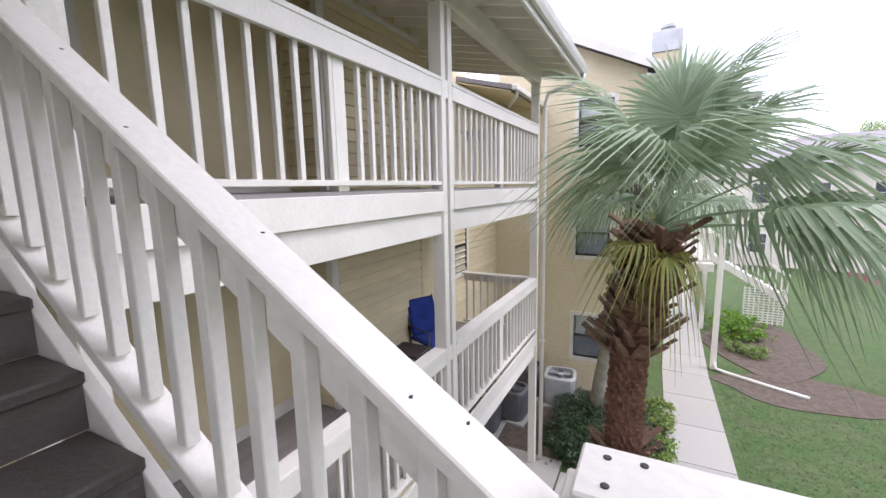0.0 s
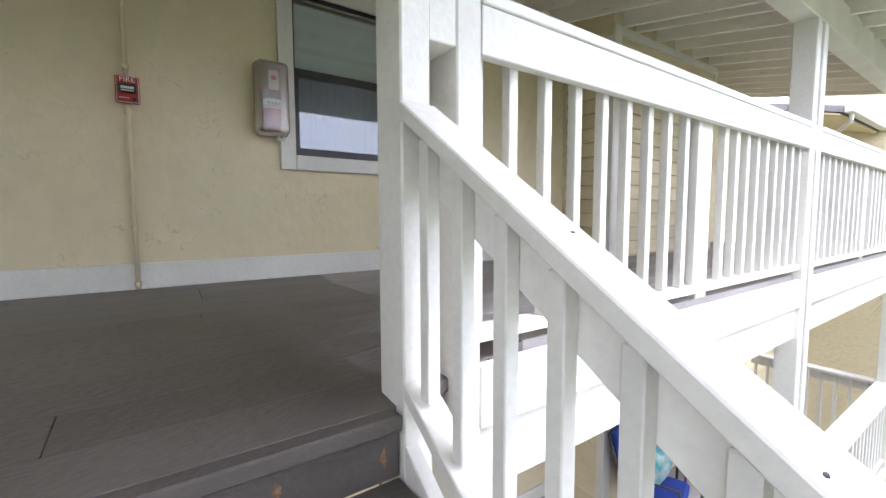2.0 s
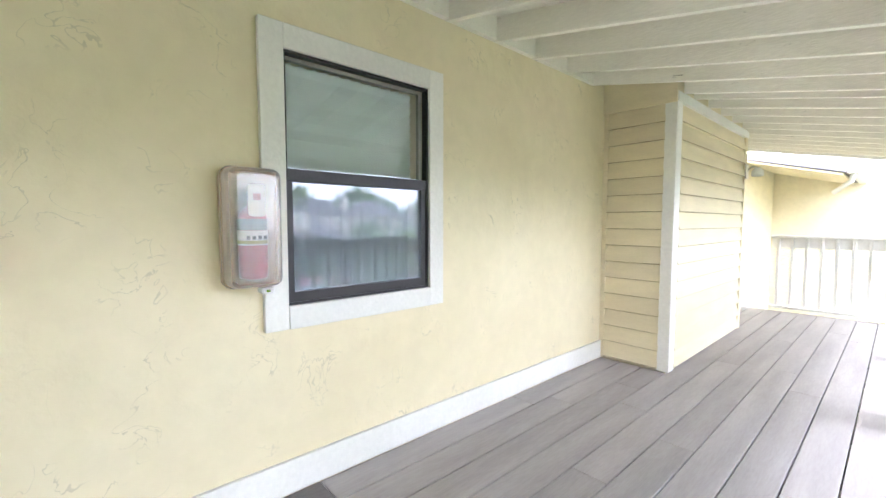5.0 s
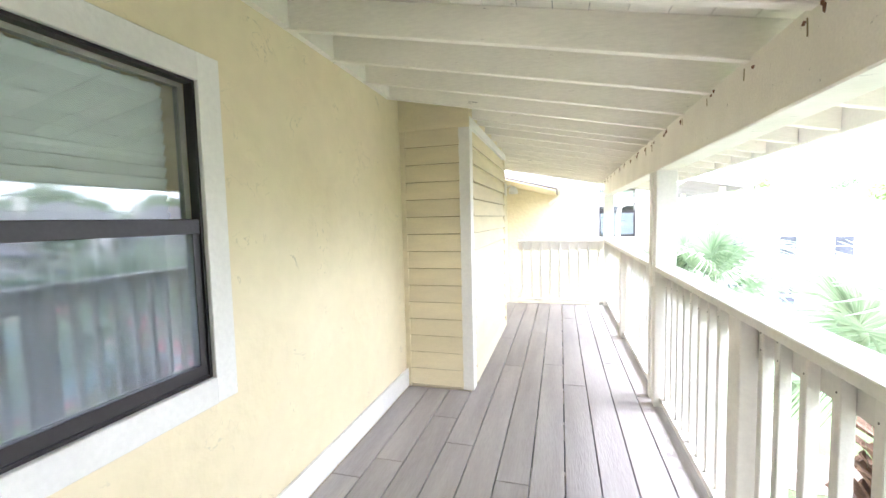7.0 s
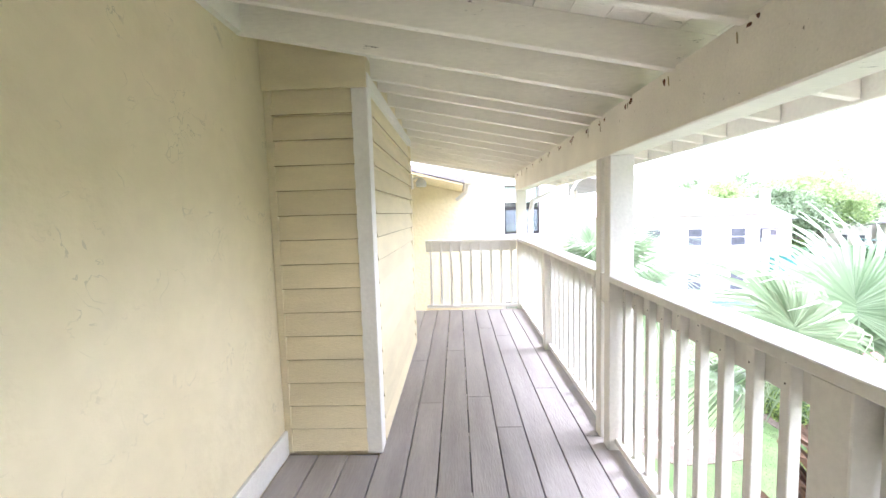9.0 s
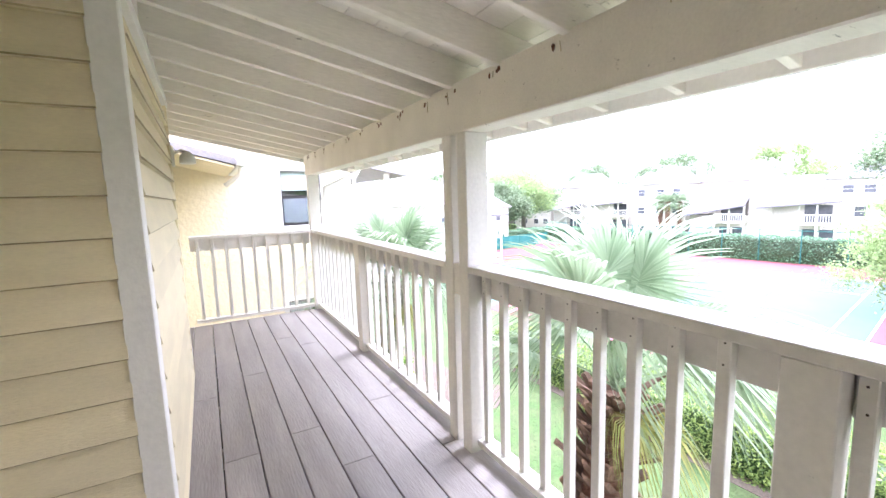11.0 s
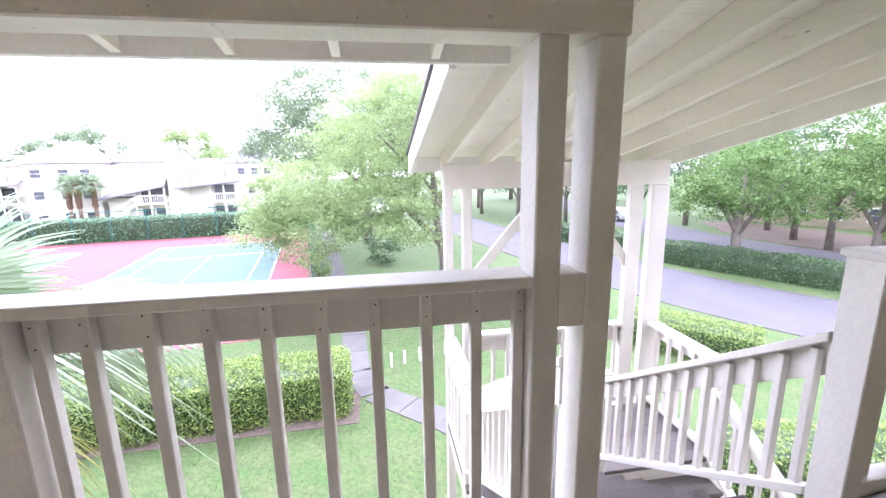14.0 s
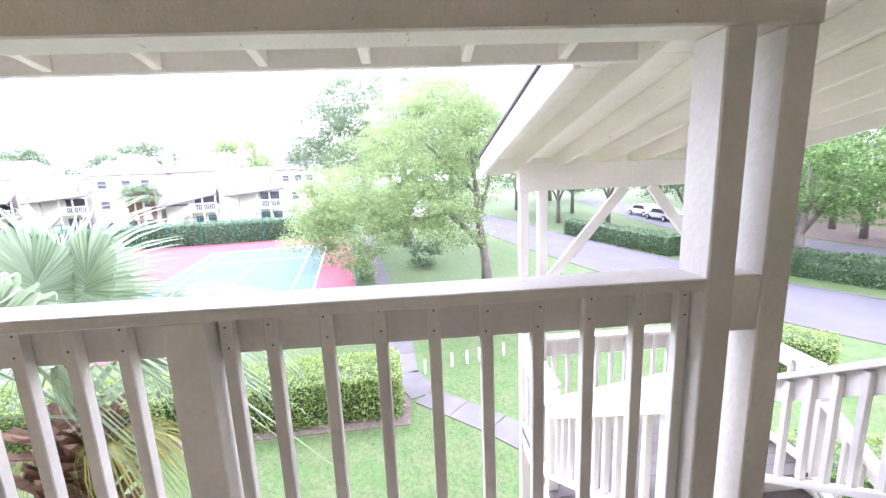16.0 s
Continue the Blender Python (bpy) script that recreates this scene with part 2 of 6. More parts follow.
def part(name, bm, mat, parent=None, label="", smooth=False, m=None):
    return put_mesh(name, mesh(name, bm, mat, smooth), parent, label, m)


def raw(name, verts, faces, mat, smooth=False):
    me = bpy.data.meshes.new(name)
    me.from_pydata([tuple(v) for v in verts], [], [tuple(f) for f in faces])
    if smooth:
        me.polygons.foreach_set("use_smooth", [True] * len(me.polygons))
    me.materials.append(mat)
    return me


def thing(name, label, category, at=(0, 0, 0), group="", kind=""):
    e = new(name)
    e.location = at
    e.empty_display_size = .1
    return tagged(e, label, category, group, kind)


def hexa(bm, c, bev=0.0):
    """A six-sided block from eight corners: the lower four, then the upper four."""
    v = [bm.verts.new(p) for p in c]
    fs = [bm.faces.new([v[i] for i in q]) for q in ((3, 2, 1, 0), (4, 5, 6, 7), (0, 1, 5, 4), (1, 2, 6, 5), (2, 3, 7, 6), (3, 0, 4, 7))]
    if bev:
        es = {e for f in fs for e in f.edges}
        bmesh.ops.bevel(bm, geom=list(es), offset=bev, segments=1, affect="EDGES")
    return bm


def box(x0, x1, y0, y1, z0, z1, bev=0.0, bm=None):
    return hexa(bm or bmesh.new(), [(x0, y0, z0), (x1, y0, z0), (x1, y1, z0), (x0, y1, z0), (x0, y0, z1), (x1, y0, z1), (x1, y1, z1), (x0, y1, z1)], bev)


def bar(p, q, w, h, bev=0.0, bm=None, plumb=True):
    """A timber from p to q (its axis), w wide level across and h deep; plumb: with upright ends."""
    p, q = Vector(p), Vector(q)
    d = (q - p).normalized()
    s = Vector((-d.y, d.x, 0))
    s = s.normalized() if s.length > 1e-6 else Vector((1, 0, 0))
    u = Vector((0, 0, 1)) if plumb and abs(d.z) < .95 else d.cross(s).normalized() * -1
    if plumb and abs(d.z) < .95:
        h = h / math.sqrt(1 - d.z * d.z)
    a, b = s * w / 2, u * h / 2
    return hexa(bm or bmesh.new(), [p - a - b, q - a - b, q + a - b, p + a - b, p - a + b, q - a + b, q + a + b, p + a + b], bev)


def tube(pts, r, n=10, bm=None, cap=True):
    """A round pipe along points; r: one radius or one for each point."""
    bm = bm or bmesh.new()
    pts = [Vector(p) for p in pts]
    rs = r if isinstance(r, (list, tuple)) else [r] * len(pts)
    rings = []
    side = None
    for i, p in enumerate(pts):
        d = (pts[min(i + 1, len(pts) - 1)] - pts[max(i - 1, 0)]).normalized()
        if side is None:
            side = d.orthogonal().normalized()
        side = (side - d * side.dot(d)).normalized()
        t = d.cross(side)
        rings.append([bm.verts.new(p + (side * math.cos(k) + t * math.sin(k)) * rs[i]) for k in (2 * math.pi * j / n for j in range(n))])
    for a, b in zip(rings, rings[1:]):
        for j in range(n):
            bm.faces.new((a[j], a[(j + 1) % n], b[(j + 1) % n], b[j]))
    if cap:
        bm.faces.new(rings[0][::-1])
        bm.faces.new(rings[-1])
    return bm


def turned(profile, n=24, at=(0, 0, 0), bm=None):
    """A round body from (radius, height) pairs."""
    bm = bm or bmesh.new()
    rings = [[bm.verts.new((at[0] + r * math.cos(2 * math.pi * j / n), at[1] + r * math.sin(2 * math.pi * j / n), at[2] + z)) for j in range(n)] for r, z in profile]
    for a, b in zip(rings, rings[1:]):
        for j in range(n):
            bm.faces.new((a[j], a[(j + 1) % n], b[(j + 1) % n], b[j]))
    bm.faces.new(rings[0][::-1])
    bm.faces.new(rings[-1])
    return bm


def words(name, text, size, m, mat, parent, depth=.0006):
    """Raised lettering as a mesh."""
    c = bpy.data.curves.new(name, "FONT")
    c.body, c.size, c.extrude, c.align_x, c.align_y = text, size, depth, "CENTER", "CENTER"
    t = bpy.data.objects.new(name, c)
    me = bpy.data.meshes.new_from_object(t)
    bpy.data.objects.remove(t)
    me.materials.append(mat)
    me.transform(m)
    return put_mesh(name, me, parent)


def facing(x, y, z, turn=0):
    """A frame for things on a wall: u along the wall, v out of it, w up; turn 0 faces +X."""
    return Matrix.Translation((x, y, z)) @ Matrix.Rotation(radians(turn), 4, "Z") @ Matrix(((0, 1, 0, 0), (1, 0, 0, 0), (0, 0, 1, 0), (0, 0, 0, 1)))


def wpart(name, bm, mat, parent, m, label="", smooth=False):
    bmesh.ops.transform(bm, matrix=m, verts=bm.verts)
    return part(name, bm, mat, parent, label, smooth)


# ---- ground ----
tagged(part("ground", box(-160, 260, -200, 240, G - .3, G), GRASS), "mown green lawn with thin and dry patches", "ground", kind="structure")


def roofz(x):
    return 2.40 - .2 * x


# ---- walls of the walkway ----
def panel(us, ws, empty, place):
    """One closed wall body over a grid, open where empty(u, w) holds."""
    bm = bmesh.new()
    made = {}

    def v(t, i, j):
        if (t, i, j) not in made:
            made[t, i, j] = bm.verts.new(place(t, us[i], ws[j]))
        return made[t, i, j]
    nu, nw = len(us) - 1, len(ws) - 1
    full = [[not empty((us[i] + us[i + 1]) / 2, (ws[j] + ws[j + 1]) / 2) for j in range(nw)] for i in range(nu)]
    for i in range(nu):
        for j in range(nw):
            if not full[i][j]:
                continue
            for t in (0, 1):
                bm.faces.new((v(t, i, j), v(t, i + 1, j), v(t, i + 1, j + 1), v(t, i, j + 1)))
            for di, dj, a, b in ((-1, 0, (i, j), (i, j + 1)), (1, 0, (i + 1, j), (i + 1, j + 1)), (0, -1, (i, j), (i + 1, j)), (0, 1, (i, j + 1), (i + 1, j + 1))):
                p, q = i + di, j + dj
                if not (0 <= p < nu and 0 <= q < nw and full[p][q]):
                    bm.faces.new((v(0, *a), v(0, *b), v(1, *b), v(1, *a)))
    return bm


def wall_with_hole(x0, x1, y0, y1, z0, z1, holes):
    """A wall along Y with square openings (y0, y1, z0, z1)."""
    ys = sorted({y0, y1, *(h[0] for h in holes), *(h[1] for h in holes)})
    zs = sorted({z0, z1, *(h[2] for h in holes), *(h[3] for h in holes)})
    return panel(ys, zs, lambda y, z: any(h[0] <= y < h[1] and h[2] <= z < h[3] for h in holes), lambda t, y, z: (x0 if t else x1, y, z))


W1 = (1.528, 2.353, .86, 1.985)
wall = tagged(part("wall_west", wall_with_hole(-.2, 0, -7, 4.5, G, 2.55, [W1]), STUCCO), "yellow trowelled stucco outer wall", "wall", kind="structure")
tagged(part("wall_north_recess", box(-.2, 0, 6.6, 12, G, 2.5), SIDING), "yellow wall in the recess past the closet", "wall", kind="structure")
# End wall out of view, added to close the walkway and shape its light.
tagged(part("wall_south", box(-.2, 2.3, -7.2, -7, G, 2.6), STUCCO), "added unseen stucco end wall that shapes the light", "wall", kind="structure")
tagged(part("wall_inside", box(-1.2, -1.1, .4, 3.6, -.2, 2.6), ROOM), "room wall coloured dark grey to look dim", "wall", kind="structure")
for z0 in (0, LOW):
    tagged(part("baseboard", box(.002, .022, -7, 4.44, z0, z0 + .155, .003), WHITE), "white painted baseboard on the stucco wall", "baseboard", kind="structure")
# room behind the window, its dimness put into dark grey surfaces
tagged(part("room_shell", wall_with_hole(-1.1, -.21, .4, 3.6, 2.5, 2.55, []), ROOM), "room ceiling coloured dark grey to look dim", "ceiling", kind="structure")
tagged(part("room_floor", box(-1.1, -.21, .4, 3.6, -.05, 0), ROOM), "room floor coloured dark grey to look dim", "floor", kind="structure")


def window(name, m, w, h, label, blind=1.0, slats=True, drape=False):
    """A white-cased single-hung window; m: its lower middle on the wall's face. blind: how far down the blind hangs."""
    win = thing(name, label, "window", m.translation, kind="structure")
    a = w / 2 + .1
    for nm, bm in (("casing", box(-a, -w / 2 + .004, .0, .03, -.1, h + .1, .003)), ("casing", box(w / 2 - .004, a, .0, .03, -.1, h + .1, .003)),
                   ("casing", box(-w / 2 + .004, w / 2 - .004, .0, .03, h - .004, h + .1, .003)), ("window_sill", box(-w / 2 + .004, w / 2 - .004, .0, .034, -.1, .004, .003))):
        wpart(nm, bm, WHITE, win, m)
    f = .016
    fr = bmesh.new()
    for q in ((-w / 2, -w / 2 + f, -.028, .012, 0, h), (w / 2 - f, w / 2, -.028, .012, 0, h), (-w / 2 + f, w / 2 - f, -.028, .012, 0, f), (-w / 2 + f, w / 2 - f, -.028, .012, h - f, h)):
        box(*q, bm=fr)
    wpart("window_frame", fr, BLACK, win, m, "dark bronze aluminium frame")
    mid = h * .52
    wpart("meeting_rail", box(-w / 2 + f, w / 2 - f, -.045, .010, mid - .028, mid + .028, .003), BLACK, win, m)
    up = bmesh.new()
    for q in ((-w / 2 + f, -w / 2 + f + .012, -.055, -.03, mid + .028, h - f), (w / 2 - f - .022, w / 2 - f, -.055, -.03, mid + .028, h - f), (-w / 2 + f + .012, w / 2 - f - .022, -.055, -.03, h - f - .016, h - f)):
        box(*q, bm=up)
    wpart("upper_sash", up, SASH, win, m, "faded beige upper sash")
    lo = bmesh.new()
    for q in ((-w / 2 + f, -w / 2 + f + .024, -.03, .004, f, mid - .028), (w / 2 - f - .03, w / 2 - f, -.03, .004, f, mid - .028), (-w / 2 + f + .024, w / 2 - f - .03, -.03, .004, f, f + .045)):
        box(*q, bm=lo)
    wpart("lower_sash", lo, BLACK, win, m)
    for nm, q in (("pane", (-w / 2 + f, w / 2 - f, -.036, -.032, mid + .028, h - f)), ("pane", (-w / 2 + f + .022, w / 2 - f - .022, -.018, -.014, f + .045, mid - .028))):
        p = wpart(nm, box(*q), GLASS if q[4] > mid else GLASS_LOW, win, m)
        p.visible_shadow = False
    sc = wpart("insect_screen", box(-w / 2 + f + .026, w / 2 - f - .032, .0, .001, f + .05, mid - .03), MESH, win, m, "grey insect screen")
    sc.visible_shadow = False
    bottom = h - f - blind * (h - 2 * f)
    if slats:
        me = mesh("slat", bar((-w / 2 + .04, 0, 0), (w / 2 - .04, 0, 0), .045, .003), BLIND)
        n = int((h - f - bottom) / .042)
        for i in range(n):
            s = put_mesh("slat", me, win, m=m @ Matrix.Translation((0, -.11, h - f - .03 - .042 * i)) @ Matrix.Rotation(radians(68), 4, "X"))
        wpart("blind_backing", box(-w / 2 + .04, w / 2 - .04, -.142, -.138, bottom + .02, h - f), BLIND, win, m)
        wpart("blind_rail", box(-w / 2 + .04, w / 2 - .04, -.13, -.09, bottom, bottom + .03, .004), BLIND, win, m)
    if drape:
        bm = bmesh.new()
        n = 46
        top = [bm.verts.new((-w / 2 + .02 + (w - .04) * i / n, -.16 + .018 * math.sin(i * 1.7), h)) for i in range(n + 1)]
        bot = [bm.verts.new((-w / 2 + .02 + (w - .04) * i / n, -.16 + .022 * math.sin(i * 1.7 + .3), .0)) for i in range(n + 1)]
        for i in range(n):
            bm.faces.new((bot[i], bot[i + 1], top[i + 1], top[i]))
        wpart("curtain", bm, BLIND, win, m, smooth=True)
    return win


window("window_1", facing(0, 1.9405, .86), .825, 1.125, "white-cased window with bronze sashes, blind half lowered", .48, True, True)

# closet that juts out, clad in lapped boards
closet = thing("wall_closet", "closet walls clad in yellow lapped siding boards", "wall", (.3, 5.5, 0), kind="structure")
part("core", box(0, .575, 4.45, 6.64, G, 2.42), SIDING, closet)
tagged(closet, kind="structure")


def lap(length, exposure):
    """One siding board of a course: thicker at its foot, with lap shade and grime painted on its drip edge; along local
    X, face to -Y.
    """
    bm = bmesh.new()
    prof = [(0, 0), (-.030, 0), (-.036, .005), (-.005, exposure + .006), (0, exposure + .006)]
    a, b = ([bm.verts.new((x, y, z)) for y, z in prof] for x in (0, length))
    for k in range(5):
        f = bm.faces.new((a[k], a[(k + 1) % 5], b[(k + 1) % 5], b[k]))
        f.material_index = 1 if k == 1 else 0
    bm.faces.new(a[::-1])
    bm.faces.new(b)
    return bm


def siding(length):
    me = mesh("siding_board", lap(length, EXPO), SIDING)
    me.materials.append(SHADE_GRIME)
    return me


EXPO = .145
side_board, front_board = siding(.47), siding(2.02)
for z0 in (0, LOW):
    for i in range(15):
        put_mesh("siding_board", side_board, closet, m=Matrix.Translation((.045, 4.45, z0 + .02 + i * EXPO)))
        if z0 + i * EXPO < 2.05:
            put_mesh("siding_board", front_board, closet, m=Matrix.Translation((.575, 4.54, z0 + .02 + i * EXPO)) @ Matrix.Rotation(radians(90), 4, "Z"))
    part("corner_board", box(.51, .604, 4.424, 4.449, z0 + .003, z0 + 2.24, .003), WHITE, closet)
    part("corner_board", box(.58, .604, 4.452, 4.54, z0 + .003, z0 + 2.24, .003), WHITE, closet)
    part("corner_board", box(.576, .604, 6.56, 6.645, z0 + .003, z0 + 2.2, .003), SIDING, closet)
    part("inner_corner_strip", box(.002, .045, 4.42, 4.449, z0 + .003, z0 + 2.22, .003), SIDING, closet)
    part("top_board", box(.046, .508, 4.43, 4.449, z0 + 2.2, z0 + 2.34, .003), SIDING, closet)
    part("top_board", box(.577, .612, 4.424, 6.645, z0 + 2.2, z0 + 2.275, .003), WHITE, closet, "white painted board")

fz = hexa(bmesh.new(), [(.003, 4.40, 2.19), (.604, 4.40, 2.19), (.604, 4.42, 2.19), (.003, 4.42, 2.19), (.003, 4.40, roofz(0) + .148), (.604, 4.40, roofz(.604) + .148), (.604, 4.42, roofz(.604) + .148), (.003, 4.42, roofz(0) + .148)])
part("frieze_board", fz, SIDING, closet)

# ---- floors ----
PITCH = .1865


upper = thing("floor", "grey painted timber walkway boards", "floor", (1, 2, 0), kind="structure")
joists = bmesh.new()
for y in np.arange(-6.9, 8.2, .61):
    box(.02, .9 if -.8 < y < 2.4 else 1.97, y, y + .04, -.24, -.042, bm=joists)
part("joists", joists, CREAM, upper)
lower = thing("floor_lower", "grey painted timber walkway boards, one storey down", "floor", (1, 2, LOW), kind="structure")
part("boards", box(.0, 2.05, -7, 8.2, LOW - .04, LOW), DECK, lower)
jl = bmesh.new()
for y in np.arange(-6.9, 8.2, .61):
    box(.02, 1.97, y, y + .04, LOW - .24, LOW - .042, bm=jl)
part("joists", jl, CREAM, lower)
tagged(part("slab", box(-.0, 2.6, -7, 8.45, G, G + .06), CONCRETE), "grey concrete slab under the walkways", "pavement", kind="structure")

# ---- roof over the walkway and the stairs ----
roof = thing("ceiling", "cream painted rafters and roof boards over the walkway", "ceiling", (1, 2, 2.2), kind="structure")
cm = bmesh.new()
EAVE = 2.70
RAFTERS = [3.755 - .417 * i for i in range(25, -1, -1)] + [4.16, 4.57, 4.80, 5.19, 5.58, 5.99] + [6.40 + .41 * i for i in range(6)]
for y in RAFTERS:
    long = -1.2 < y < 1.5
    hi, lo = (0.0 if not 4.45 < y < 6.65 else .6), (5.25 if long else EAVE)
    if y > 6.65:
        hi = 0.0
    z0, z1 = roofz(hi) + .075, roofz(lo) + .075
    bar((hi + .002, y, z0), (lo, y, z1), .04, .15, .003, cm)
    if long and y < 1.4:
        bar((.002, y, roofz(0) + .075), (2.1, y, roofz(2.1) + .075), .036, .15, 0, cm)
# roof boards
for y0, y1, x1 in ((-7, -1.3, EAVE), (-1.3, 1.57, 5.3), (1.57, 8.75, EAVE)):
    n = int(x1 / .14)
    for k in range(n):
        xa, xb = x1 * k / n + .002, x1 * (k + 1) / n - .002
        if xa < .02:
            xa = .02
        hexa(cm, [(xa, y0, roofz(xa) + .152), (xb, y0, roofz(xb) + .152), (xb, y1, roofz(xb) + .152), (xa, y1, roofz(xa) + .152),
                  (xa, y0, roofz(xa) + .17), (xb, y0, roofz(xb) + .17), (xb, y1, roofz(xb) + .17), (xa, y1, roofz(xa) + .17)])
# blocking along the wall
for ya, yb in zip(RAFTERS, RAFTERS[1:]):
    if not 4.3 < yb < 6.7:
        box(.003, .04, ya + .022, yb - .022, roofz(0) - .0, roofz(0) + .14, bm=cm)
part("rafters", cm, CREAM, roof)
sh = bmesh.new()
for y0, y1, x1 in ((-7, -1.32, EAVE + .03), (-1.32, 1.6, 5.34), (1.6, 8.78, EAVE + .03)):
    za, zb = roofz(-3), roofz(x1)
    hexa(sh, [(-3, y0, za + .175), (x1, y0, zb + .175), (x1, y1, zb + .175), (-3, y1, za + .175),
              (-3, y0, za + .2), (x1, y0, zb + .2), (x1, y1, zb + .2), (-3, y1, za + .2)])
part("shingles", sh, SHINGLE, roof, "grey asphalt shingles")
for p, q in (((EAVE + .02, 1.33, roofz(EAVE) + .08), (EAVE + .02, 8.75, roofz(EAVE) + .08)), ((EAVE + .02, -7, roofz(EAVE) + .08), (EAVE + .02, -1.3, roofz(EAVE) + .08)),
             ((5.32, -1.3, roofz(5.3) + .09), (5.32, 1.57, roofz(5.3) + .09))):
    part("fascia", bar(p, q, .038, .19, .004), WHITE, roof)
for y in (1.585, -1.315):
    part("barge_board", bar((EAVE + .05, y, roofz(EAVE + .05) + .09), (5.34, y, roofz(5.34) + .09), .038, .21, .004), WHITE, roof)
part("barge_board", bar((.0, 8.765, roofz(0) + .09), (EAVE + .04, 8.765, roofz(EAVE + .04) + .09), .038, .2, .004), WHITE, roof)
part("drip_edge", bar((EAVE + .06, 1.61, roofz(EAVE) + .195), (5.36, 1.61, roofz(5.36) + .195), .03, .02, 0), BLACK, roof)

beam = thing("roof_beam", "long cream painted beam with stained rafter seats", "beam", (2.05, 3, 1.77), kind="structure")
part("timber", box(1.98, 2.12, 1.2, 8.3, 1.765, 2.02, .006), CREAM, beam)
part("timber", box(1.98, 2.12, -7, -1.95, 1.765, 2.02, .006), CREAM, beam)

mud = random.Random(8)
for y in (r for r in RAFTERS if r > 1.3):
    for k in range(mud.choice((1, 2, 3))):
        bm = bmesh.new()
        bmesh.ops.create_icosphere(bm, subdivisions=1, radius=1)
        for v in bm.verts:
            v.co *= mud.uniform(.6, 1.25)
        q = Matrix.Translation((1.979, y + mud.uniform(-.07, .07), 2.0 - mud.uniform(0, .03))) @ Matrix.Diagonal((.006, mud.uniform(.006, .013), mud.uniform(.006, .017), 1))
        bmesh.ops.transform(bm, matrix=q, verts=bm.verts)
        part("mud_patch", bm, FIBRE, beam, "dried brown mud")
    bm = bar((1.9785, y + .03, 1.99), (1.9785, y + .03 + mud.uniform(-.01, .01), 1.99 - mud.uniform(.02, .07)), .004, .002, plumb=False)
    part("rust_streak", bm, SHADE_GRIME, beam)

# ---- posts ----
POSTS = ((1.213, 1.302), (1.39, 1.478), (4.437, 4.526), (4.588, 4.677), (8.16, 8.25), (-2.1, -2.011), (-2.28, -2.191), (-5.2, -5.11))
for y0, y1 in POSTS:
    p = thing("porch_post", "white painted square timber post", "post", (2.05, (y0 + y1) / 2, G + .06), "porch posts")
    part("shaft", box(1.98, 2.12, y0, y1, G + .06, 1.764, .005), WHITE, p)
for y0, y1 in ((1.303, 1.389), (4.527, 4.587), (-2.19, -2.101)):
    for z0 in (0, LOW):
        b = thing("post_block", "short white block joining paired posts", "block", (2.05, y0, z0 + .9), "post blocks")
        part("timber", box(1.985, 2.115, y0 - .002, y1 + .002, z0 + .89, z0 + 1.066, .003), WHITE, b)
for y0, y1 in ((.05, .139),):
    p = thing("newel_post", "white newel post at the head of the stairs", "post", (2.05, .095, -.3), "stair newels")
    part("shaft", box(1.98, 2.12, y0, y1, -.3, 1.035, .004), WHITE, p)
    part("cap", box(1.965, 2.135, y0 - .015, y1 + .015, 1.0355, 1.068, .004), WHITE, p)


# ---- railings ----
def railing(a, b, out, drop, label, group, cap=.15, board=.14, side=1, spacing=.166, post=None, places=None):
    """A timber rail: cap, board, bottom rail and balusters. a, b: the cap's top middle at both ends; out: level way to its outer side."""
    a, b, out = Vector(a), Vector(b), Vector(out)
    r = thing("railing", label, "railing", (a.x, a.y, a.z - drop), group)
    z = Vector((0, 0, 1))
    part("cap_rail", bar(a - z * .019, b - z * .019, cap, .037, .004), WHITE, r)
    o = out * side * (cap / 2 - .024)
    part("rail_board", bar(a + o - z * (.0395 + board / 2), b + o - z * (.0395 + board / 2), .038, board, .003), WHITE, r)
    i = out * side * (cap / 2 - .063)
    part("bottom_rail", bar(a + i * .8 - z * (drop - .02), b + i * .8 - z * (drop - .02), .085, .038, .003), WHITE, r)
    flat = Vector((b.x - a.x, b.y - a.y, 0))
    n = max(1, round(flat.length / spacing))
    slope = (b.z - a.z) / flat.length
    h = drop - .08
    me = None
    yaw = math.atan2(flat.y, flat.x)
    for f in places or [(k + .5) / n for k in range(n)]:
        p = a.lerp(b, f) + i
        if post and abs(p.y - post) < .085:
            continue
        if me is None:
            me = mesh("baluster", box(-.019, .019, -.019, .019, -drop + .04 + abs(slope) * .02, -.042 - abs(slope) * .02, .003), WHITE)
        put_mesh("baluster", me, r, m=Matrix.Translation(p) @ Matrix.Rotation(yaw, 4, "Z"))
    if places:
        dot = mesh("nail", turned([(.0032, 0), (.0032, .0012), (.0015, .0018)], 8), BROWN)
        for k, f in enumerate(places):
            for dz in (.07, .135):
                p = a.lerp(b, f) + i + Vector((-.019, .004 * math.sin(7 * k + 40 * dz), -dz - .012 * math.sin(5 * k)))
                put_mesh("nail", dot, r, m=Matrix.Translation(p) @ Matrix.Rotation(radians(-90), 4, "Y"))
    if post:
        part("short_post", box(a.x - .065, a.x + .025, post - .058, post + .058, a.z - 1.067, a.z - .04, .004), WHITE, r)
    return r


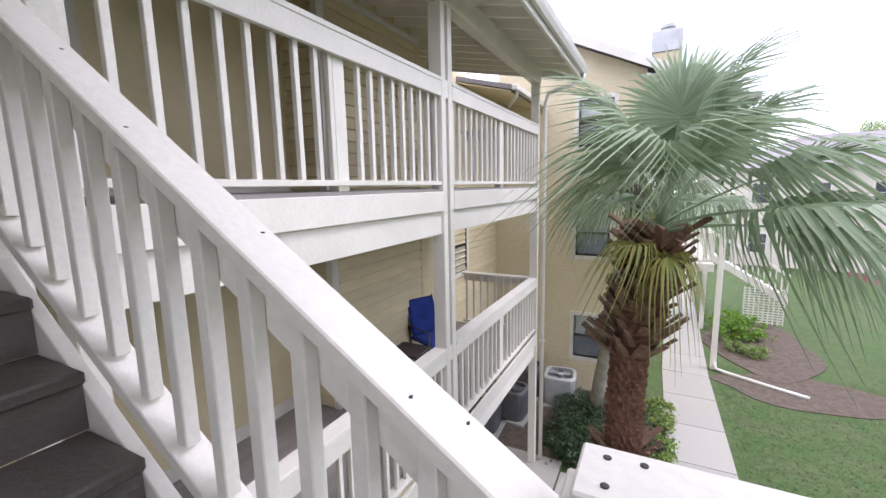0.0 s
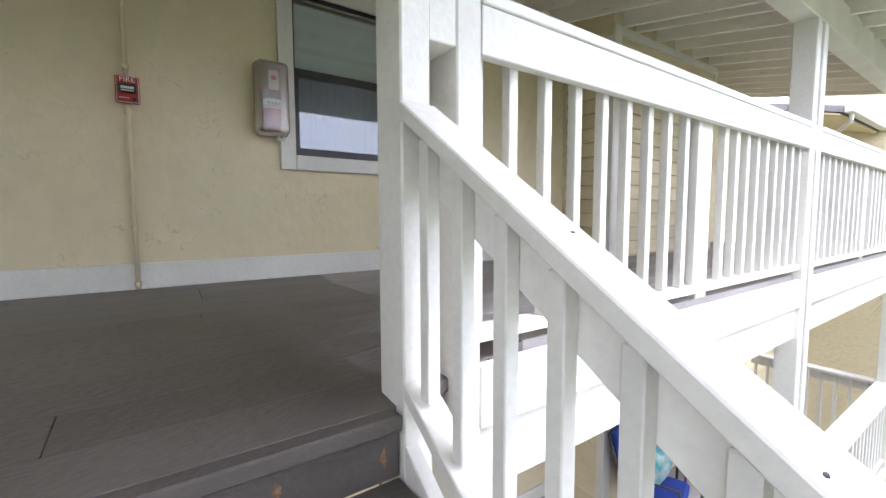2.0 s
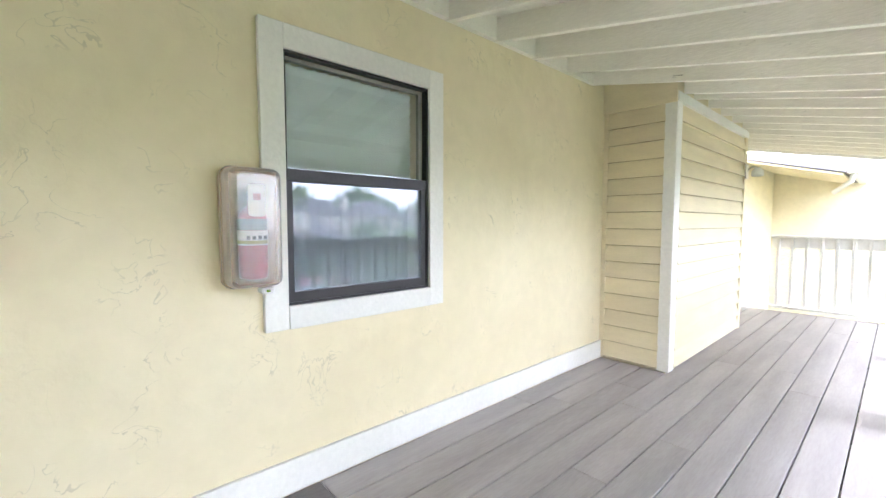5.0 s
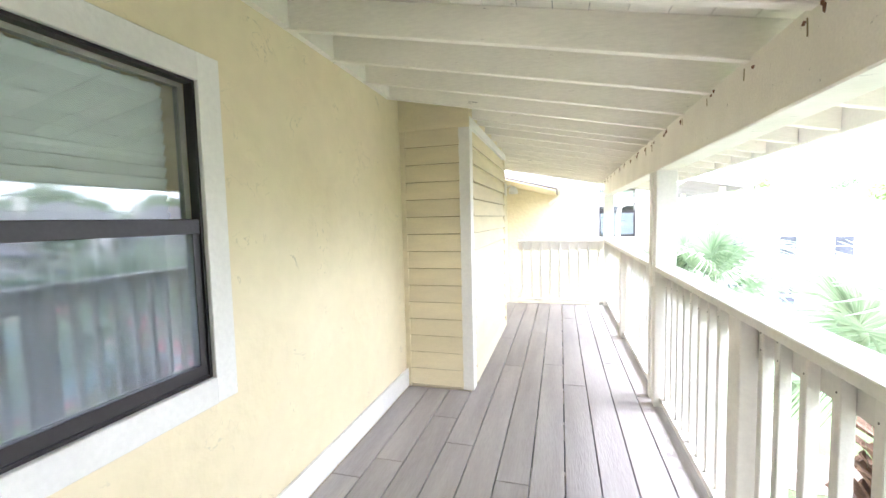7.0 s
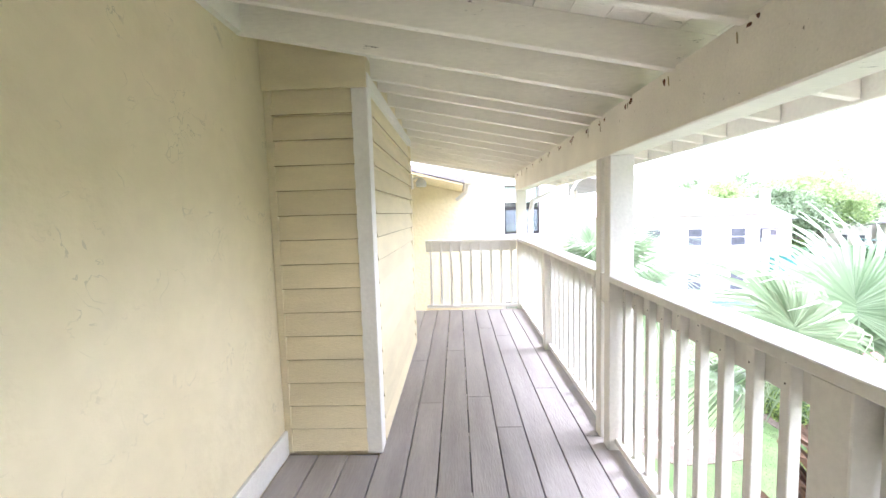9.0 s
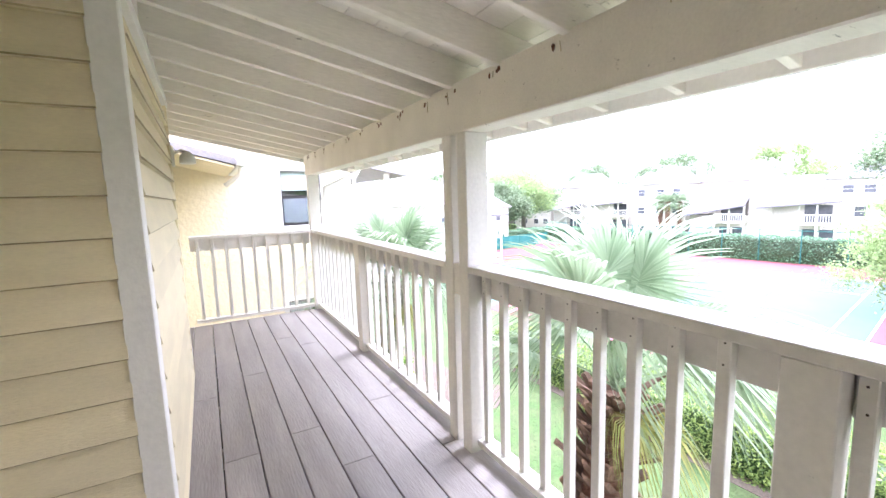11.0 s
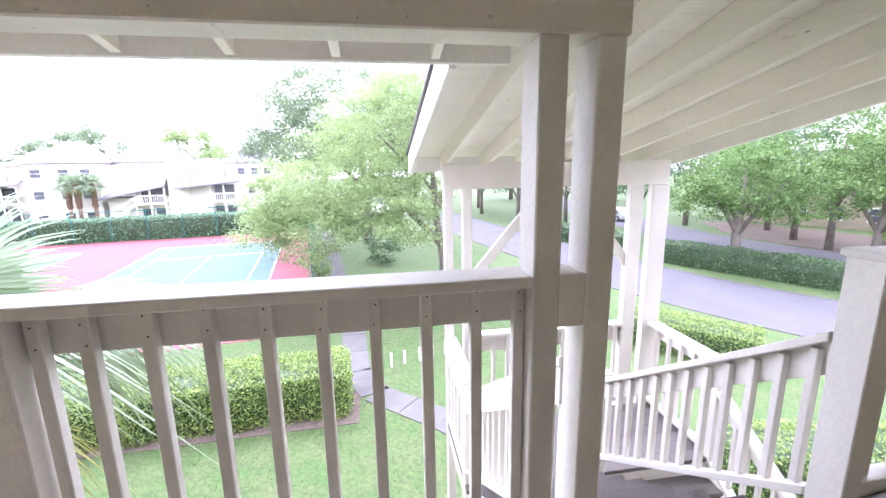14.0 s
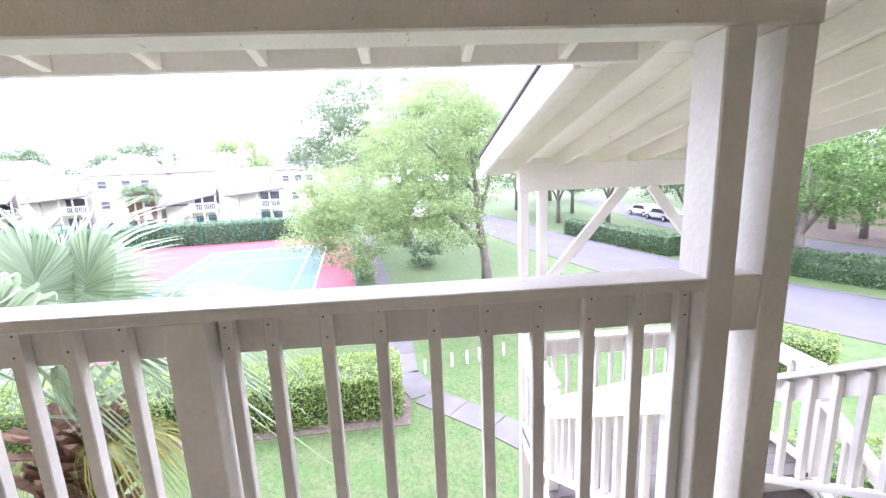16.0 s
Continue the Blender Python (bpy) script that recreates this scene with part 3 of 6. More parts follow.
RL = "white painted timber balustrade with square balusters"
for z0 in (0, LOW):
    T = z0 + 1.067
    near = [1.5] + [1.645 + .163 * k for k in range(8)] + [2.913] + [3.21 + .147 * k for k in range(9)]
    for y0, y1, mid in ((1.48, 4.435, 3.0), (4.679, 8.158, 6.345), (-2.008, .032, None), (-5.1, -2.29, None)):
        railing((2.05, y0, T), (2.05, y1, T), (1, 0, 0), 1.03, RL, "walkway railings", post=mid, places=[(y - y0) / (y1 - y0) for y in near] if y0 == 1.48 else None)
    railing((.61, 8.2, T), (1.972, 8.2, T), (0, 1, 0), 1.03, RL, "walkway railings", spacing=.155)
    # rim of the deck
    for y0, y1 in ((1.478, 4.437), (4.68, 8.16), (-2.0, .05), (-7, -2.3)):
        rim = thing("rim_joist", "white fascia boards along the deck edge", "fascia", (2.1, y0, z0 - .3), "deck edges", kind="structure")
        part("rim_board", box(2.085, 2.123, y0, y1, z0 - .225, z0 - .028, .004), WHITE, rim)
        part("header", box(1.99, 2.09, y0, y1, z0 - .46, z0 - .228, .004), WHITE, rim)
    part("rim_board", box(.0, 1.98, 8.21, 8.25, z0 - .225, z0 - .01, .004), WHITE, rim)

# ---- stairs ----
RISE, RUN, X0 = 1.375 / 8, .257, 2.07


def flight(x, z, way, y0, y1, label, n=8, rise=RISE):
    """Eight risers going down from x, z towards way along X; the last lands on the landing or walkway."""
    st = thing("staircase", label, "stairs", (x + way * RUN * 4, (y0 + y1) / 2, z - 1.375), "stair flights")
    for k in range(1, n):
        xa, xb = x + way * (RUN * (k - 1) - .03), x + way * RUN * k
        lo, hi = min(xa, xb), max(xa, xb)
        part("tread", box(lo, hi, y0, y1, z - rise * k - .042, z - rise * k, .008), TREAD, st)
    for k in range(0, n):
        xr = x + way * (RUN * k - .03)
        part("riser", box(min(xr, xr - way * .02), max(xr, xr - way * .02), y0, y1, z - rise * (k + 1), z - rise * k - .043), TREAD, st)
    for y in (y0 - .022, y1 + .022):
        part("stringer", bar((x, y, z - .25), (x + way * RUN * (n - .1), y, z - .25 - rise * (n - .1)), .04, .27, .003), WHITE, st)
    return st


SL = RISE / RUN
RUST = shade("rust_stain", (.34, .2, .1), .9, .3, 40, .4, 90, tint=(.2, .12, .07))
rr = random.Random(6)
for y, z, w, h in ((.638, -.245, .035, .075), (.886, -.205, .022, .055), (1.16, -.215, .018, .07), (.66, -.19, .012, .02), (.87, -.245, .01, .02), (1.15, -.28, .01, .03)):
    st = bmesh.new()
    ring = [st.verts.new((2.1008, y + w * rr.uniform(.15, .75) * math.cos(k * .2732), z + h * rr.uniform(.2, .6) * math.sin(k * .2732))) for k in range(23)]
    st.faces.new(ring)
    tagged(part("rust_stain", st, RUST), "brown rust stain on the painted stair riser", "stain", "stair rust stains")
XL = X0 + RUN * 7          # edge of the landing
for z0 in (0, LOW):
    if z0:
        flight(X0, z0, 1, .145, 1.207, "worn brown-grey painted timber stair flight")
    else:
        flight(2.13, -.1, 1, .145, 1.207, "worn brown-grey painted timber stair flight", 7, 1.275 / 7)
    flight(XL, z0 - 1.375, -1, -1.03, .045, "worn brown-grey painted timber stair flight")
    for y, o in ((1.257, (0, 1, 0)), (.094, (0, -1, 0))):
        sr = railing((2.125, y, z0 + .715), (3.92, y, z0 + .715 - SL * 1.795), o, .77, "white sloping stair balustrade with square balusters", "stair railings", cap=.11, board=.14, side=1, spacing=.14)
        for x, w in ((2.6, .02), (2.95, -.025), (3.3, .03), (3.68, -.02), (3.76, .03)):
            part("nail", turned([(.007, -.012), (.007, .0015), (.003, .0025)], 8, (x, y + w, z0 + .715 - SL * (x - 2.125))), BLACK, sr)
    for y, o in ((-1.08, (0, -1, 0)),):
        railing((3.82, y, z0 - .66), (2.06, y, z0 - .66 - SL * 1.76), o, .77, "white sloping stair balustrade with square balusters", "stair railings", cap=.11, board=.14, side=1, spacing=.14)
    # landing
    zl = z0 - 1.375
    la = thing("stair_landing", "brown-grey painted timber half landing", "landing", (4.4, .1, zl - .25), "stair landings")
    n = 7
    for k in range(n):
        part("board", box(XL - .02 + k * .14, XL - .02 + (k + 1) * .14, -1.12, 1.3, zl - .04, zl, .004), TREAD, la)
    if not z0:
        part("board", box(3.67, XL - .022, .145, 1.207, zl - .04, zl, .004), TREAD, la)
    part("frame", box(XL + .0, 4.84, -1.1, 1.28, zl - .26, zl - .042), WHITE, la)
    TL = zl + 1.0
    LRL = "white painted landing balustrade with square balusters"
    lr = railing((3.945, 1.257, TL), (4.845, 1.257, TL), (0, 1, 0), .97, LRL, "landing railings", cap=.12, board=.19)
    railing((4.90, 1.01, TL), (4.90, -.74, TL), (1, 0, 0), .97, LRL, "landing railings", cap=.12, board=.19)
    railing((4.83, -1.08, TL), (3.92, -1.08, TL), (0, -1, 0), .97, LRL, "landing railings", board=.14)
    for x, y in ((3.985, 1.225), (3.982, 1.287), (4.03, 1.29), (4.5, 1.23), (4.5, 1.285)):
        part("nail", turned([(.006, -.002), (.006, .0012), (.003, .002)], 8, (x, y, TL)), BLACK, lr)
    for x, y in ((3.97, 1.257), (3.87, .07), (3.87, -1.08)):
        p = thing("newel_post", "white newel post at the landing", "post", (x, y, zl - .3), "stair newels")
        part("shaft", box(x - .045, x + .045, y - .045, y + .045, zl - .3, TL - .04, .004), WHITE, p)
        if y < 1:
            part("cap", box(x - .06, x + .06, y - .06, y + .06, TL - .0395, TL - .002, .004), WHITE, p)
for y0, y1 in ((1.21, 1.30), (1.02, 1.11), (-.86, -.71), (-1.16, -.96)):
    p = thing("porch_post", "white painted square timber post", "post", (4.9, y0, G), "porch posts")
    part("shaft", box(4.85, 4.94, y0, y1, G, 1.169, .005), WHITE, p)
b2 = thing("roof_beam", "white painted beam carrying the stair roof", "beam", (4.9, 0, 1.17), "stair roof beams")
part("timber", box(4.83, 4.95, -1.13, 1.31, 1.17, 1.42, .005), WHITE, b2)
for y0, z0, y1, z1 in ((1.02, .22, .22, 1.17), (-.75, .3, -.05, 1.17)):
    br = thing("diagonal_brace", "white diagonal timber brace below the beam", "brace", (4.9, y0, z0), "stair roof braces")
    part("timber", bar((4.895, y0, z0), (4.895, y1, z1), .04, .1, .003, plumb=False), WHITE, br)

# ---- fixtures on the wall ----
pipe = thing("conduit", "cream painted metal conduit down the wall", "conduit", (.02, .59, 0))
part("tube", tube([(.034, .59, 1.24), (.034, .592, 2.55)], .011), STUCCO, pipe, smooth=True)
part("tube", tube([(.034, .59, .0), (.034, .59, 1.07)], .011), STUCCO, pipe, smooth=True)
for z in (.02, .35, 1.02, 1.27):
    part("clamp", turned([(.016, 0), (.018, .008), (.018, .022), (.016, .03)], 12, (.034, .59, z)), STUCCO, pipe)

alarm = thing("fire_alarm", "red fire alarm pull station lettered FIRE", "fire alarm", (.03, .595, 1.155))
FA = facing(.002, .595, 1.155)
wpart("back_box", box(-.05, .05, 0, .035, -.072, .072, .004), RED, alarm, FA)
wpart("face_plate", box(-.056, .056, .036, .05, -.078, .078, .005), RED, alarm, FA)
edge = bmesh.new()
for q in ((-.052, .052, .0505, .0515, -.075, -.072), (-.052, .052, .0505, .0515, .072, .075), (-.052, -.049, .0505, .0515, -.072, .072), (.049, .052, .0505, .0515, -.072, .072)):
    box(*q, bm=edge)
wpart("border_line", edge, PRINT, alarm, FA, "thin white border")
wpart("pull_handle", box(-.042, .042, .051, .07, -.022, .03, .006), BLACK, alarm, FA, "black pull handle")
wpart("handle_print", box(-.03, .03, .0705, .0715, -.002, .012), PRINT, alarm, FA)
wpart("handle_print", box(-.03, .03, .0705, .0715, -.014, -.008), PRINT, alarm, FA)
wpart("key_lock", turned([(.012, 0), (.012, .006)], 14), BLACK, alarm, FA @ Matrix.Translation((.03, .05, -.055)) @ Matrix.Rotation(radians(-90), 4, "X"))
wpart("small_print", box(-.04, .005, .0505, .0512, -.05, -.046), PRINT, alarm, FA)
words("lettering", "FIRE", .04, Matrix.Translation((.0535, .595, 1.208)) @ Matrix.Rotation(radians(90), 4, "Z") @ Matrix.Rotation(radians(90), 4, "X"), PRINT, alarm)

cab = thing("extinguisher_cabinet", "frosted plastic cabinet with red extinguisher on the wall", "fire extinguisher", (.07, 1.37, .98))
CA = facing(.002, 1.37, 1.213)


def tray(w, h, rad, levels):
    """A rounded rectangular shell: (inset, depth) level by level, closed at both ends."""
    bm = bmesh.new()
    rings = []
    for inset, y in levels:
        a, b, q = w / 2 - inset, h / 2 - inset, max(.004, rad - inset)
        rings.append([bm.verts.new((sx * (a - q) + q * math.cos(t), y, sz * (b - q) + q * math.sin(t)))
                      for sx, sz, t0 in ((1, 1, 0), (-1, 1, 90), (-1, -1, 180), (1, -1, 270)) for t in (radians(t0 + 18 * k) for k in range(6))])
    n = len(rings[0])
    for p, q in zip(rings, rings[1:]):
        for k in range(n):
            bm.faces.new((p[k], p[(k + 1) % n], q[(k + 1) % n], q[k]))
    bm.faces.new(rings[0][::-1])
    bm.faces.new(rings[-1])
    return bm


SHELL = shade("cabinet_shell", (.62, .50, .39), .5, .06, 5, .05, 40)
wpart("back_shell", tray(.212, .484, .035, [(.008, 0), (.0, .006), (0, .03), (.004, .034)]), SHELL, cab, CA, "beige plastic back tray")
wpart("cover", tray(.206, .478, .038, [(.0, .036), (.0, .10), (.006, .128), (.018, .142), (.03, .146)]), PLASTIC, cab, CA, "cloudy clear plastic cover")
lip = tray(.218, .49, .04, [(.004, .034), (0, .038), (0, .05), (.004, .054)])
wpart("rim", lip, PLASTIC, cab, CA, "beige plastic rim")
wpart("latch", box(.02, .07, .05, .115, -.268, -.243, .006), PRINT, cab, CA)
wpart("seal", box(.035, .05, .116, .122, -.26, -.25, .002), LEAF_LIME, cab, CA, "green plastic seal")
cyl = wpart("cylinder", turned([(.03, -.205), (.05, -.2), (.054, -.185), (.054, .035), (.05, .055), (.03, .08), (.018, .09), (.018, .11)], 24), RED, cab, CA @ Matrix.Translation((0, .078, 0)), smooth=True)
part("label_band", turned([(.0555, 0), (.0555, .058)], 24, (.08, 1.37, 1.145)), PRINT, cyl, "printed paper band")
part("label_band", turned([(.0558, 0), (.0558, .014)], 24, (.08, 1.37, 1.150)), FAN_DRY, cyl, "yellow band")
for u in (-.034, -.012, .010, .030):
    wpart("small_print", box(u - .007, u + .007, .134, .1345, -.045, -.03), STEEL, cyl, CA)
part("label_band", turned([(.0555, 0), (.0555, .045)], 24, (.08, 1.37, 1.204)), STEEL, cyl, "dark grey band")
part("valve", box(.06, .10, 1.352, 1.388, 1.325, 1.36, .004), BLACK, cyl)
tag = tray(.066, .125, .014, [(0, .1365), (0, .138)])
bmesh.ops.translate(tag, vec=(0, 0, .108), verts=tag.verts)
wpart("tag", tag, PRINT, cab, CA, "white inspection tag")
wpart("tag_mark", box(-.014, .014, .1383, .139, .11, .135), RED, cab, CA)

lamp = thing("wall_lamp", "small cream outdoor wall lamp on the siding", "wall lamp", (.62, 6.6, 1.78))
LM = facing(.605, 6.6, 1.82)
wpart("back_plate", box(-.05, .05, 0, .02, -.08, .08, .006), CREAM, lamp, LM)
wpart("arm", tube([(0, .02, .02), (0, .07, .05), (0, .11, .03)], .012), CREAM, lamp, LM, smooth=True)
wpart("shade", turned([(.02, .0), (.055, -.04), (.06, -.09), (.05, -.1), (.03, -.06)], 18), GUTTER, lamp, LM @ Matrix.Translation((0, .11, .04)), smooth=True)

# ---- gutter and downspout ----
gu = thing("gutter", "white enamelled eaves gutter", "gutter", (2.85, 5, 1.9), kind="structure")
gz = roofz(EAVE) + .06
gb = bmesh.new()
prof = [(EAVE + .045, gz + .11), (EAVE + .045, gz), (EAVE + .10, gz - .005), (EAVE + .13, gz + .05), (EAVE + .15, gz + .11), (EAVE + .143, gz + .11), (EAVE + .123, gz + .053), (EAVE + .095, gz + .004), (EAVE + .052, gz + .006), (EAVE + .052, gz + .11)]
ra, rb = ([gb.verts.new((x, y, z)) for x, z in prof] for y in (1.62, 8.79))
for i in range(len(prof)):
    j = (i + 1) % len(prof)
    gb.faces.new((ra[i], ra[j], rb[j], rb[i]))
gb.faces.new(ra)
gb.faces.new(rb[::-1])
part("trough", gb, GUTTER, gu)
ds = thing("downspout", "white downspout elbowed from gutter to corner post", "downspout", (2.2, 8.3, G), kind="structure")
part("pipe", tube([(EAVE + .09, 8.6, gz), (EAVE + .08, 8.6, gz - .1), (2.55, 8.48, gz - .2), (2.24, 8.32, gz - .32), (2.2, 8.3, gz - .5), (2.2, 8.3, G + .1)], .038, 10), GUTTER, ds, smooth=True)
for z in (-.3, LOW - .2):
    part("strap", box(2.16, 2.245, 8.252, 8.345, z, z + .04), GUTTER, ds)

# ---- fast leaf clouds ----
def quads(name, pts, mat):
    """A mesh of loose quads from an array (n, 4, 3)."""
    n = len(pts)
    me = bpy.data.meshes.new(name)
    me.vertices.add(4 * n)
    me.vertices.foreach_set("co", pts.astype(np.float32).ravel())
    me.loops.add(4 * n)
    me.loops.foreach_set("vertex_index", np.arange(4 * n, dtype=np.int32))
    me.polygons.add(n)
    me.polygons.foreach_set("loop_start", np.arange(0, 4 * n, 4, dtype=np.int32))
    me.polygons.foreach_set("loop_total", np.full(n, 4, dtype=np.int32))
    me.update(calc_edges=True)
    me.materials.append(mat)
    return me


def leaf_quads(c, size, rng, lift=.3):
    """Diamond leaves at the points c, turned at random."""
    n = len(c)
    d = rng.normal(size=(n, 3))
    d[:, 2] *= .6
    d /= np.linalg.norm(d, axis=1)[:, None]
    u = rng.normal(size=(n, 3))
    u[:, 2] += lift * 3
    s = np.cross(d, u)
    s /= np.linalg.norm(s, axis=1)[:, None] + 1e-9
    L = size * rng.uniform(.6, 1.3, (n, 1))
    fold = np.cross(s, d) * L * .12
    return np.stack([c - d * L * .5, c + s * L * .27 + fold, c + d * L * .5, c - s * L * .27 + fold], 1)


def crown_points(rng, blobs, clumps, per, spread):
    """Leaf places: clumps in the outer part of each blob (x, y, z, rx, ry, rz), thinned at random so that gaps stay."""
    vol = np.array([b[3] * b[4] * b[5] for b in blobs]) ** .67
    out = []
    for b, k in zip(blobs, np.maximum(3, clumps * vol / vol.sum()).astype(int)):
        d = rng.normal(size=(k, 3))
        d /= np.linalg.norm(d, axis=1)[:, None]
        r = rng.uniform(.35, 1.08, (k, 1)) ** .6
        c = np.array(b[:3]) + d * r * np.array(b[3:])
        m = rng.integers(per // 3, per * 2, k)
        cc = np.repeat(c, m, axis=0)
        sp = np.repeat(rng.uniform(.5, 1.4, (k, 1)) * spread, m, axis=0)
        out.append(cc + rng.normal(size=cc.shape) * sp * np.array((1, 1, .55)))
    return np.concatenate(out)


def tree(at, label, trunk, limbs, blobs, clumps, per, spread, size, mat, seed, bark=None, group=""):
    """trunk, limbs: lists of (points, radii); blobs: the crown's masses."""
    rng = np.random.default_rng(seed)
    t = thing("tree", label, "tree", at, group)
    part("trunk", tube(*trunk, n=12), bark or BARK, t, smooth=True)
    for l in limbs:
        part("limb", tube(*l, n=8), bark or BARK, t, smooth=True)
    put_mesh("crown", quads("crown", leaf_quads(crown_points(rng, blobs, clumps, per, spread), size, rng), mat), t)
    return t


def hedge(label, p, q, width, height, mat, seed, size=.06, dens=900, name="hedge", group="", round_top=.15):
    """A clipped hedge from p to q: solid dark body under a skin of leaves."""
    rng = np.random.default_rng(seed)
    p, q = np.array(p, float), np.array(q, float)
    L = np.linalg.norm(q - p)
    d = (q - p) / L
    s = np.array((-d[1], d[0]))
    h = thing(name, label, "hedge", ((p + q)[0] / 2, (p + q)[1] / 2, G), group)
    bm = bmesh.new()
    nseg = max(2, int(L / .6))
    rows = []
    for i in range(nseg + 1):
        c = p + d * L * i / nseg
        prof = [(-.42, 0), (-.46, .5), (-.40, .88), (-.25, .96), (.25, .96), (.40, .88), (.46, .5), (.42, 0)]
        rows.append([bm.verts.new((*(c + s * a * width * rng.uniform(.93, 1.03)), G + b * height * rng.uniform(.96, 1.02))) for a, b in prof])
    for a, b in zip(rows, rows[1:]):
        for j in range(7):
            bm.faces.new((a[j], a[j + 1], b[j + 1], b[j]))
    bm.faces.new(rows[0])
    bm.faces.new(rows[-1][::-1])
    part("body", bm, LEAF_DARK, h, "dark solid inside")
    n = int(dens * L * (width + 2 * height))
    u, side = rng.uniform(0, L, n), rng.uniform(-height - width / 2, height + width / 2, n)
    w = np.clip(side, -width / 2, width / 2)
    z = height - np.maximum(0, np.abs(side) - width / 2)
    bumpy = .05 * np.sin(u * 2.3 + seed) + .04 * np.sin(u * 5.1 + w * 7) + rng.normal(0, .045, n)
    z = np.where(np.abs(side) < width / 2, z + bumpy - round_top * (2 * np.abs(w) / width) ** 4, z)
    w = np.where(np.abs(side) >= width / 2, w + np.sign(w) * bumpy, w)
    ends = rng.random(n) < (width * height * 2) / (L * (width + 2 * height) + width * height * 2)
    u = np.where(ends, np.where(rng.random(n) < .5, 0, L) + bumpy, u)
    w = np.where(ends, rng.uniform(-width / 2, width / 2, n), w)
    z = np.where(ends, rng.uniform(.02, height, n), z)
    c = np.stack([p[0] + d[0] * u + s[0] * w, p[1] + d[1] * u + s[1] * w, G + np.maximum(.02, z)], 1)
    put_mesh("leaves", quads("leaves", leaf_quads(c, size, rng), mat), h)
    return h


def shrub(label, at, r, h, mat, seed, size=.05, n=2500, name="shrub", group="shrubs"):
    rng = np.random.default_rng(seed)
    s = thing(name, label, "shrub", (*at, G), group)
    bm = bmesh.new()
    for k in range(7):
        a = k * .9 + seed
        tube([(at[0], at[1], G), (at[0] + .3 * r * math.cos(a), at[1] + .3 * r * math.sin(a), G + h * .4), (at[0] + .7 * r * math.cos(a + .3), at[1] + .7 * r * math.sin(a + .3), G + h * .8)], [.014, .01, .004], 5, bm)
    part("stems", bm, BARK, s)
    c = crown_points(rng, [(at[0], at[1], G + h * .45, r, r, h * .5)], max(12, n // 45), 45, r * .16)
    c[:, 2] = np.maximum(c[:, 2], G + .02)
    put_mesh("leaves", quads("leaves", leaf_quads(c, size, rng), mat), s)
    return s


# ---- palms ----
def frond(name, stem, blade, droop, mat, seed, segs=46, bend=.25):
    """A fan leaf: a bowed stalk, then pleated fingers that hang at their tips. It grows along +X."""
    rng = random.Random(seed)
    V, Fc = [], []

    def strip(pts, widths, nrm):
        base = len(V)
        for p, w in zip(pts, widths):
            V.extend((p - nrm * w, p + Vector((0, 0, -.25 * w)), p + nrm * w))
        for i in range(len(pts) - 1):
            o = base + 3 * i
            Fc.append((o, o + 1, o + 4, o + 3))
            Fc.append((o + 1, o + 2, o + 5, o + 4))
    st = [Vector((stem * f, 0, -bend * stem * f * f)) for f in (0, .25, .5, .75, 1)]
    for a in (0, 1):
        strip(st, [.028, .022, .017, .014, .012], Vector((0, 1, 0)) if a else Vector((0, .5, .8)))
    hub = st[-1]
    tilt = math.atan(-2 * bend)
    for k in range(segs):
        f = k / (segs - 1) * 2 - 1
        a = f * radians(128)
        ln = blade * (1 - .28 * abs(f) ** 1.5) * rng.uniform(.92, 1.05)
        d = Vector((math.cos(a), math.sin(a), .22 * math.sin(abs(a)) + .0))
        d = Matrix.Rotation(-tilt * .8, 3, "Y") @ d
        d.normalize()
        side = Vector((-math.sin(a), math.cos(a), 0))
        costa = hub + Vector((.22 * blade * (1 - abs(f)), 0, -.05 * (1 - abs(f))))
        bendat = rng.uniform(.5, .7)
        hang = droop * rng.uniform(.7, 1.4)
        pts, ws = [], []
        for r, w in ((0, .006), (.28, .024), (.5, .024), (.75, .012), (.92, .006), (1, .0015)):
            z = -hang * ln * max(0, r - bendat * .6) ** 2 * 1.6
            out = r - .35 * hang * max(0, r - bendat) ** 1.5
            pts.append(costa + d * ln * out + Vector((0, 0, z)) + side * rng.uniform(-.006, .006))
            ws.append(w * blade)
        strip(pts, ws, side)
    return raw(name, V, Fc, mat)


def boots(path, radius, rows, around, size, seed, stick=.5):
    """Old leaf bases spiralling round a trunk."""
    rng = random.Random(seed)
    V, Fc = [], []
    for i in range(rows):
        f = i / (rows - 1)
        k = f * (len(path) - 1)
        j = min(int(k), len(path) - 2)
        c = path[j].lerp(path[j + 1], k - j)
        r = radius(f)
        for a0 in range(around):
            a = 2 * math.pi * (a0 + .5 * (i % 2)) / around + rng.uniform(-.12, .12)
            o = Vector((math.cos(a), math.sin(a), 0))
            t = Vector((-math.sin(a), math.cos(a), 0))
            L, w = size * rng.uniform(.7, 1.35), size * rng.uniform(.28, .42)
            up = Vector((0, 0, 1)) * L
            tip = o * L * stick * rng.uniform(.4, 1.25) + t * rng.uniform(-.3, .3) * L
            p0 = c + o * r * .93
            b = len(V)
            V.extend((p0 - t * w, p0 + t * w, p0 + o * .03 + t * w * .2, p0 + up * .9 + tip - t * w * .55, p0 + up * .8 + tip + t * w * .55, p0 + up * .75 + tip + o * .03))
            Fc.extend(((b, b + 2, b + 5, b + 3), (b + 2, b + 1, b + 4, b + 5), (b + 1, b, b + 3, b + 4), (b + 3, b + 5, b + 4)))
    return V, Fc


